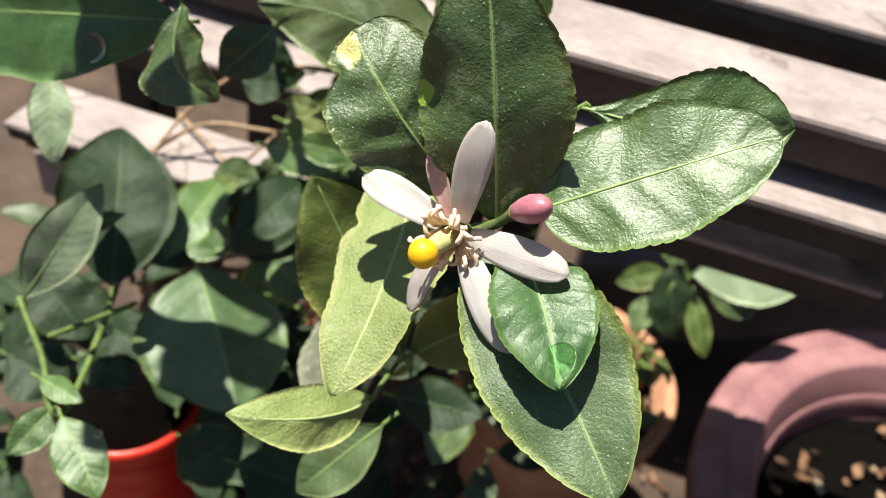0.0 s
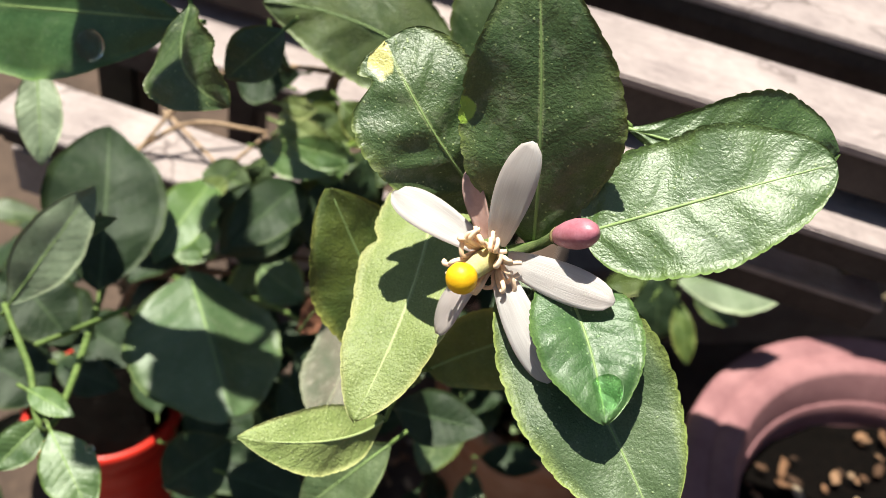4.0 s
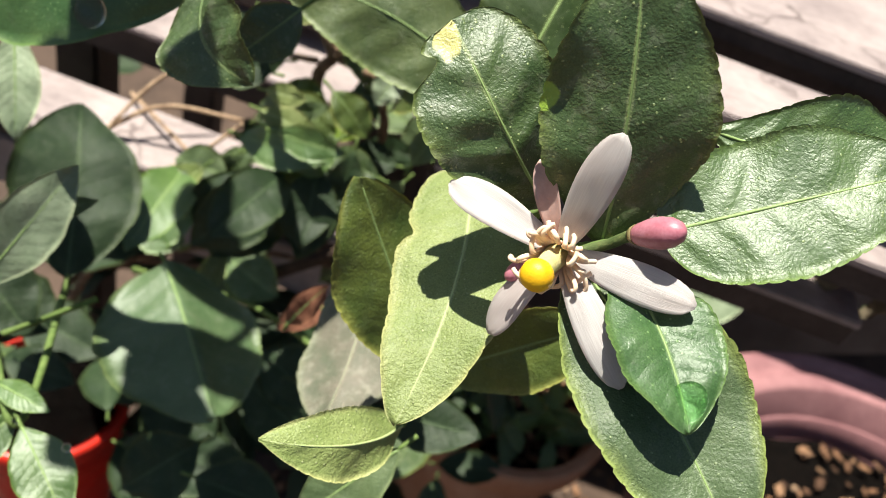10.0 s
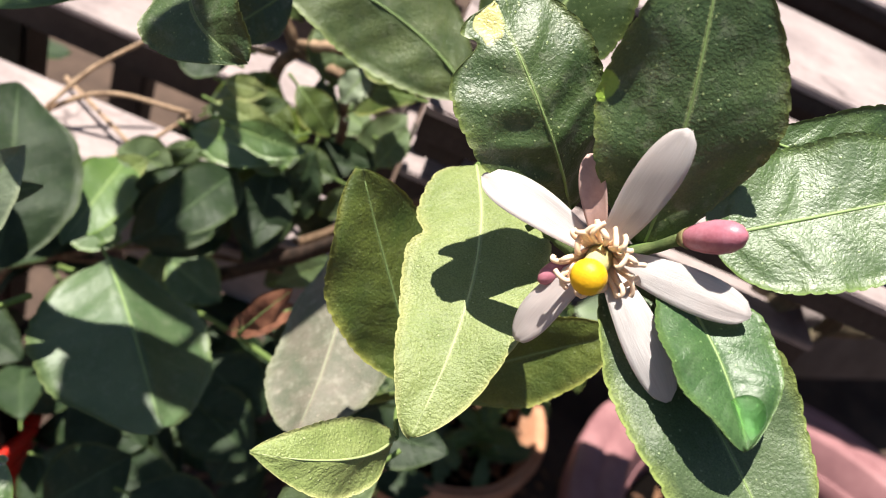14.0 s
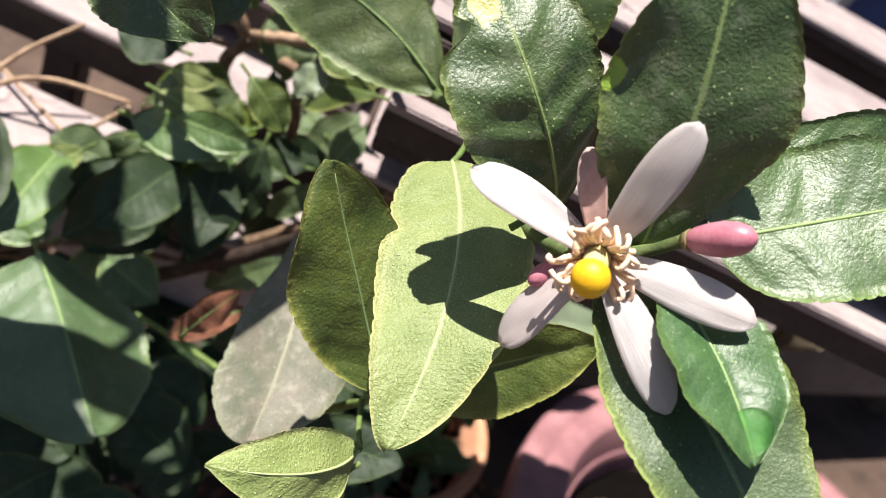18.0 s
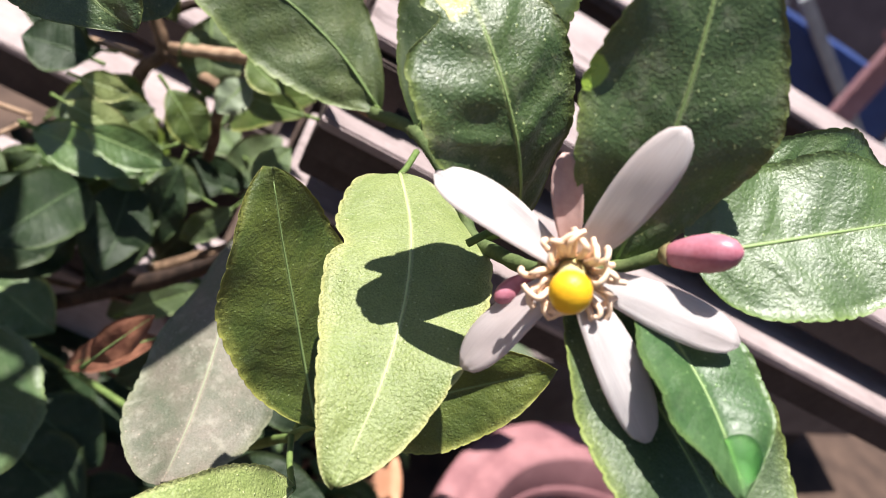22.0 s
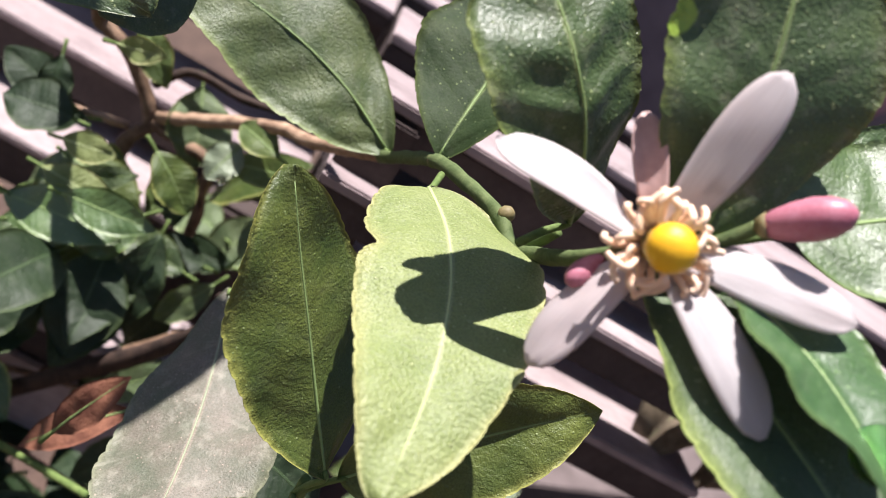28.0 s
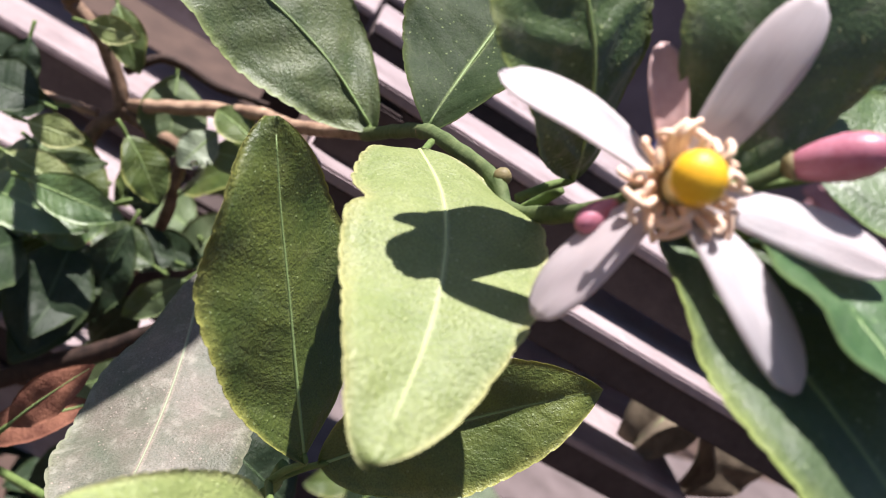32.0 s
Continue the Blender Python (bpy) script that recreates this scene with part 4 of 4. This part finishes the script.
ball = [(r * 0.92, h * 0.92) for r, h in ((0.0004, -0.0030), (0.0017, -0.0027), (0.0028, -0.0017), (0.0034, -0.0003), (0.0033, 0.0010), (0.0026, 0.0023), (0.0014, 0.0030), (0.0003, 0.0031))]
under_part(part("stigma", drop_shape(STIG, AXIS, ball, 24), STIGMA), flower, tree)

BUD_ROWS = [(0.0004, 0), (0.0016, 0.0006), (0.0024, 0.0022), (0.0031, 0.0050), (0.0034, 0.0078), (0.0031, 0.0104), (0.0022, 0.0124), (0.0010, 0.0134), (0.0002, 0.0137)]


def bud(at, axis, scale, mat, name="bud"):
    rows = [(r * scale, h * scale) for r, h in BUD_ROWS]
    ob = under(part(name, drop_shape(at, axis, rows), mat), tree)
    cal = [(0.0003, -0.0008), (0.0013, -0.0006), (0.0018, 0.0002), (0.0022, 0.0011), (0.0020, 0.0012), (0.0012, 0.0006)]
    under_part(part("calyx", drop_shape(at, axis, [(r * scale, h * scale) for r, h in cal]), CALYX), ob, tree)
    return ob


bud((0.0042, -0.0026, 0.6268), (0.0060, -0.0054, 0.0080), 0.88, BUD)
branch([(-0.0075, -0.0015, 0.6145), (-0.001, 0.0, 0.6185), (0.0024, -0.0012, 0.6232), (0.0040, -0.0024, 0.6264)], 0.0009, 0.0011, STEM_DULL)
bud((-0.0098, 0.0005, 0.6115), (-0.010, -0.010, -0.012), 0.54, BUD)


for at, r in (((-0.0150, 0.0385, 0.6005), 0.0017), ((-0.0265, 0.0762, 0.5935), 0.0016), ((-0.0344, 0.1085, 0.5795), 0.0017), ((-0.0085, 0.0008, 0.6140), 0.0016)):
    under(part("node", drop_shape(Vector(at), (0.3, -0.4, 0.6), [(r * 0.3, -r), (r * 0.9, -r * 0.5), (r, 0), (r * 0.8, r * 0.6), (r * 0.2, r * 0.95)], 14), CALYX), tree)

# ---- water drops ----
kw = Mat("water", 0.0, 0.5)
kw.put("Transmission Weight", 1.0)
kw.put("IOR", 1.33)
WATER = kw.m


def water_drop(at, axis, r, flat, stretch=1.0):
    rows = [(r * math.cos(a) + 1e-5, flat * r * math.sin(a)) for a in [0.5 * math.pi * k / 7 for k in range(8)]]
    bm = drop_shape(at, axis, [(r * 0.98, -0.0001)] + rows, 24, stretch)
    ob = tagged(part("water_drop", bm, WATER), "clear water drop resting on a green leaf", "water drop", "drops on the leaves")
    ob.visible_shadow = False
    return ob


film = water_drop((0.0210, -0.0262, 0.6141), (-0.36, -0.59, 0.72), 0.0033, 0.26, 1.3)
kf = Mat("wet_film", 0.02, 0.5)
kf.put("Transmission Weight", 1.0)
kf.put("IOR", 1.33)
kf.put("Base Color", (0.42, 0.60, 0.40))
film.data.materials[0] = kf.m
water_drop((-0.1458, 0.0674, 0.5854), (0.00, -0.89, 0.45), 0.0048, 0.4, 1)
water_drop((-0.0702, 0.1358, 0.5395), (0.02, -0.24, 0.08), 0.0012, 0.7, 1)
water_drop((-0.1126, -0.0021, 0.4821), (0.11, -0.13, 0.24), 0.0014, 0.7, 1)
water_drop((-0.1313, 0.0012, 0.4807), (0.13, -0.13, 0.25), 0.0012, 0.7, 1)


# ---- pots ----
def pot(name, at, r, h, lip, mat, label, soil_depth=0.02, mound=0.0):
    body = empty(name, at, label, "plant pot", "pots on the floor")
    wall = [(r * 0.68, 0.0), (r * 0.72, 0.004), (r * 0.90, h - 0.07), (r * 0.925, h - 0.066), (r * 0.925, h - 0.058), (r * 0.905, h - 0.054), (r * 0.93, h - 0.03), (r * 0.94, h - 0.028), (r + lip, h - 0.026), (r + lip + 0.002, h - 0.004), (r + lip - 0.001, h), (r + lip * 0.6, h - 0.0005), (r + lip * 0.5, h - 0.004), (r + lip * 0.4, h - 0.0005), (r + 0.002, h), (r, h - 0.003), (r * 0.93, h - 0.035), (r * 0.66, 0.01)]
    under(part("pot_wall", lathe(wall, at, 64), mat), body)
    bm = bmesh.new()
    rr = random.Random(h)
    rings = [[bm.verts.new((at[0] + r * 0.935 * i / 14 * math.cos(a), at[1] + r * 0.935 * i / 14 * math.sin(a), at[2] + h - soil_depth + mound * (1 - (i / 14) ** 2) - 0.006 * rr.random())) for a in [2 * math.pi * k / 40 for k in range(40)]] for i in range(1, 15)]
    for u, w in zip(rings, rings[1:]):
        for k in range(40):
            bm.faces.new((u[k], u[(k + 1) % 40], w[(k + 1) % 40], w[k]))
    bm.faces.new(rings[0])
    under(part("soil", bm, SOIL, None, "near-black potting soil"), body)
    return body


RED_AT, MAUVE_AT, TERRA_AT = (-0.236, 0.160, 0.0), (0.385, 0.262, 0.0), (0.06, 0.335, 0.0)
pot("red_pot", RED_AT, 0.046, 0.242, 0.004, RED, "bright red plastic pot heaped with black soil", 0.006, 0.045)
pot("mauve_pot", MAUVE_AT, 0.178, 0.247, 0.042, MAUVE, "wide mauve plastic pot filled with dark soil", 0.05)
pot("terracotta_pot", TERRA_AT, 0.084, 0.22, 0.009, TERRA, "orange terracotta pot with a small leafy plant")

# ---- the small plant in the terracotta pot ----
vinca = empty("periwinkle_plant", (0.06, 0.335, 0.2), "small leafy plant with one magenta flower", "plant")


def sprig(root, tip, count, size, mat, seed):
    rr = random.Random(seed)
    a, b = Vector(root), Vector(tip)
    mid = a.lerp(b, 0.5) + Vector((rr.uniform(-0.01, 0.01), rr.uniform(-0.01, 0.01), 0.008))
    branch([a, mid, b], 0.0016, 0.001, STEM_GREEN, vinca)
    for k in range(count):
        f = 0.35 + 0.65 * k / max(count - 1, 1)
        p = a.lerp(b, f)
        leaf(p, rr.uniform(0, 360), rr.uniform(-20, 35), rr.uniform(-30, 30), size * rr.uniform(0.8, 1.2), size * 0.42, 0.06, 0.2, mat, 0.55, seed * 20 + k, 0.7, 0.0, None, 12, 6, vinca)


for k, (dx, dy, h) in enumerate(((0.03, -0.05, 0.06), (-0.02, -0.045, 0.05), (0.0, -0.06, 0.04), (0.055, 0.0, 0.07), (-0.05, -0.02, 0.05), (0.05, -0.045, 0.03))):
    sprig((TERRA_AT[0] + dx * 0.7, TERRA_AT[1] + dy * 0.7, 0.197), (TERRA_AT[0] + dx, TERRA_AT[1] + dy, 0.2 + h), 8, 0.034, (LIME, GLOSSY, PALE)[k % 3], 40 + k)
leaf((0.1305, 0.3916, 0.3093), 16.0, 7.5, -46.3, 0.0980, 0.0500, 0.06, 0.20, MINT, owner=vinca)
leaf((0.1133, 0.3912, 0.3120), -49.4, -59.7, -40.1, 0.0632, 0.0392, 0.06, 0.20, DARK, owner=vinca)
leaf((0.1433, 0.3906, 0.3061), -7.8, -18.1, -54.4, 0.0479, 0.0237, 0.06, 0.20, GREEN, owner=vinca)
leaf((0.1366, 0.3822, 0.2981), -52.4, -44.5, -37.4, 0.0529, 0.0191, 0.06, 0.20, LIME, owner=vinca)
leaf((0.1129, 0.4000, 0.2975), -154.2, -17.6, 40.6, 0.0430, 0.0233, 0.06, 0.20, LIME, owner=vinca)
leaf((0.1052, 0.3845, 0.2818), -98.1, -46.8, -1.6, 0.0355, 0.0210, 0.06, 0.20, PALE, owner=vinca)
leaf((0.1219, 0.3939, 0.3133), 153.1, 33.4, 50.7, 0.0265, 0.0204, 0.06, 0.20, GLOSSY, owner=vinca)
branch([(0.0900, 0.3300, 0.1970), (0.1150, 0.3700, 0.2550), (0.1295, 0.3904, 0.3082)], 0.0018, 0.001, STEM_GREEN, vinca)
branch([(0.0900, 0.3300, 0.1970), (0.1050, 0.3600, 0.2500), (0.1196, 0.3834, 0.3025)], 0.0018, 0.001, STEM_GREEN, vinca)
bloom_at = Vector((0.1203, 0.4055, 0.3363))
bloom = under(part("flower", drop_shape(bloom_at, (0, -0.6, 1), [(0.0006, -0.003), (0.0018, 0), (0.001, 0.001)]), STEM_GREEN, None, "magenta flower"), vinca)
for k in range(5):
    a = 2 * math.pi * k / 5
    d = Vector((math.cos(a), math.sin(a) * 0.8, math.sin(a) * 0.5 + 0.1))
    under_part(part("petal", strap(bloom_at + d * 0.002, bloom_at + d * 0.013, (0, -0.6, 1), 0.0115, 0.06, 0.1, seed=k + 30), PINK), bloom, vinca)

# ---- dry leaf caught at the stand ----
fallen = empty("dry_leaf", (0.1637, 0.2220, 0.5308), "curled grey-brown dry leaf caught against the plant stand", "leaf")
DRY = speckled("dry_leaf", (0.05, 0.036, 0.022), (0.21, 0.165, 0.11), 0.8, 120, 0.8, 0.0008)

leaf((0.1637, 0.2220, 0.5308), -59.7, -68.5, 3.5, 0.0474, 0.0480, 0.22, 1.20, DRY, seed=90, n=40, owner=fallen)
leaf((0.1607, 0.2200, 0.5288), -137.1, -47.7, 14.0, 0.0480, 0.0300, 0.30, 0.90, DRY, seed=91, n=40, owner=fallen)

# ---- lower foliage of the lemon tree ----
rng = random.Random(11)
CLEAR_A, CLEAR_B = Vector((-0.137, 0.095, 0.516)), Vector((-0.221, 0.241, 0.379))
# Mostly the near-black blade, with the shade down here in its colour.
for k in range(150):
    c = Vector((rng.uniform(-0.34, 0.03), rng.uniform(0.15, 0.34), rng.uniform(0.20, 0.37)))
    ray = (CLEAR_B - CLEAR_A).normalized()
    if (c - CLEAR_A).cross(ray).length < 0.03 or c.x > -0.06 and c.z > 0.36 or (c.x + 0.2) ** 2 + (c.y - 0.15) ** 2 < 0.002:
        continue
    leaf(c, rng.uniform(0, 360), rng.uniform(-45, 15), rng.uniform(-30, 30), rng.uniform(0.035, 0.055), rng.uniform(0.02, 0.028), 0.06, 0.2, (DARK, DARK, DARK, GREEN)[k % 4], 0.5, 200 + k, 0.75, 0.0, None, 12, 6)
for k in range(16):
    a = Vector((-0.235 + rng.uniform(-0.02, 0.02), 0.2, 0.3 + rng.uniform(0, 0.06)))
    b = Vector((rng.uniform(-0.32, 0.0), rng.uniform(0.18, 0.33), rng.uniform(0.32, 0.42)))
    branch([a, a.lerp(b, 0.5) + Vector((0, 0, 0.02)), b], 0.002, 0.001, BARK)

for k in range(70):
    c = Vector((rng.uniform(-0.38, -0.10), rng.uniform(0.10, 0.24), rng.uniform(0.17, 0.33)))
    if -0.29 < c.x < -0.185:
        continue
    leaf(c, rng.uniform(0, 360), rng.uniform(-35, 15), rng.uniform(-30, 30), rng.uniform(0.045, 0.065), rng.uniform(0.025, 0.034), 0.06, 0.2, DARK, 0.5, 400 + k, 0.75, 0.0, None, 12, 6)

# ---- unseen upper branch, added to shade the leaves below ----
LIMB = Vector((-0.171, 0.147, 0.724))
rng = random.Random(31)
for n_twig, (tx, ty, tz) in enumerate(((-0.215, 0.05, 0.775), (-0.25, 0.12, 0.79), (-0.19, 0.015, 0.80))):
    tip_at = Vector((tx, ty, tz))
    mid_at = LIMB.lerp(tip_at, 0.55) + Vector((0, 0, 0.02))
    branch([LIMB, mid_at, tip_at], 0.0024, 0.001, BARK)
    for k in range(4):
        at = mid_at.lerp(tip_at, 0.2 + 0.27 * k) + Vector((rng.uniform(-0.008, 0.008), rng.uniform(-0.008, 0.008), 0))
        turn_at, dip, lean, long, wide = rng.uniform(0, 360), rng.uniform(-20, 10), rng.uniform(-20, 20), rng.uniform(0.05, 0.062), rng.uniform(0.028, 0.034)
        if (n_twig, k) not in ((0, 0), (1, 1)):
            leaf(at, turn_at, dip, lean, long, wide, 0.06, 0.2, (GREEN, SATIN, LIME)[k % 3], 0.5, 500 + k, 0.7, 0.0, None, 16, 8)

# Twig for the added overhead leaf that shades the dusty one.
branch([LIMB, (-0.172, 0.11, 0.765), (-0.165, 0.0765, 0.762)], 0.002, 0.001, BARK)

# ---- leaf litter ----
def litter(count, seed, spots):
    """Curled brown scraps, joined."""
    rr = random.Random(seed)
    bm = bmesh.new()
    for k in range(count):
        (x, y, z), r = spots[k % len(spots)]
        a, d = rr.uniform(0, 6.28), r * math.sqrt(rr.random())
        c = Vector((x + d * math.cos(a), y + d * math.sin(a), z + 0.002 + 0.005 * rr.random()))
        t = rr.uniform(0, 6.28)
        u = Vector((math.cos(t), math.sin(t), rr.uniform(-0.4, 0.4))) * rr.uniform(0.003, 0.009)
        w = Vector((-math.sin(t), math.cos(t), rr.uniform(-0.4, 0.4))) * rr.uniform(0.0012, 0.005)
        n = u.cross(w).normalized()
        top = [bm.verts.new(c + u * i + w * j + n * (0.0022 * abs(i) + 0.0015 * abs(j))) for i, j in ((-1, 0), (-0.3, -1), (1, -0.3), (0.6, 0.9), (-0.4, 0.8))]
        low = [bm.verts.new(v.co - n * 0.0006) for v in top]
        bm.faces.new(top)
        bm.faces.new(low[::-1])
        for i in range(5):
            bm.faces.new((top[i], low[i], low[(i + 1) % 5], top[(i + 1) % 5]))
    return bm


kl = Mat("litter_brown", 0.85, 0.3)
isl = kl.node("NewGeometry").outputs["Random Per Island"]
kl.put("Base Color", kl.ramp(isl, (0.0, (0.05, 0.025, 0.015)), (0.5, (0.20, 0.10, 0.055)), (0.9, (0.26, 0.15, 0.09)), (1.0, (0.36, 0.28, 0.21))))
tagged(part("leaf_litter", litter(900, 3, (((0.385, 0.262, 0.196), 0.155), ((0.06, 0.335, 0.199), 0.075), ((0.2, 0.30, 0.0), 0.2), ((-0.08, 0.25, 0.0), 0.15))), kl.m), "brown dry leaf scraps on the soil and floor", "leaf litter", kind="stuff")

# ---- distance beyond the stands ----
far = empty("blue_crate", (1.43, 2.6, 0.0), "tall dark blue plastic crate with a grey metal frame", "crate")
under(part("body", box((0.62, 0.5, 0.58), (1.45, 2.75, 0.29), 0.01), BLUE), far)
for x in (1.12, 1.78):
    under(part("frame_post", box((0.04, 0.04, 0.62), (x, 2.46, 0.31), 0.004), METAL), far)
under(part("frame_bar", box((0.62, 0.03, 0.04), (1.45, 2.46, 0.50), 0.004, Matrix.Rotation(radians(28), 4, "Y")), METAL), far)
under(part("frame_bar", box((0.62, 0.03, 0.04), (1.45, 2.46, 0.20), 0.004), METAL), far)
RACK_RED = speckled("faded_mauve_red_wood", (0.26, 0.13, 0.15), (0.40, 0.23, 0.255), 0.7, 30, 0.4)
rack = empty("slatted_rack", (1.1, 1.6, 0.0), "faded mauve-red wooden rack with crossing slats far behind the stand", "rack")
for at, long, tilt, wide in (
    ((0.944, 1.600, 0.853), 0.244, -60.0, 0.050),
    ((1.126, 1.588, 0.732), 0.426, 9.2, 0.055),
    ((0.905, 1.576, 0.910), 0.249, 2.4, 0.050),
    ((1.004, 1.564, 0.679), 0.133, 10.6, 0.030),
):
    under(part("slat", box((long, 0.02, wide), at, 0.003, Matrix.Rotation(radians(tilt), 4, "Y")), RACK_RED), rack)
for x in (1.03, 1.36):
    under(part("post", box((0.05, 0.03, 0.78), (x, 1.63, 0.39), 0.003), RACK_RED), rack)
PLASTER = speckled("grey_plaster", (0.10, 0.08, 0.095), (0.17, 0.14, 0.16), 0.8, 5)
wall = part("wall_north", box((16, 0.2, 3.0), (0, 4.5, 1.5), 0.0), PLASTER)
tagged(wall, "dull grey plaster wall far behind the plant stands", "wall", kind="structure")
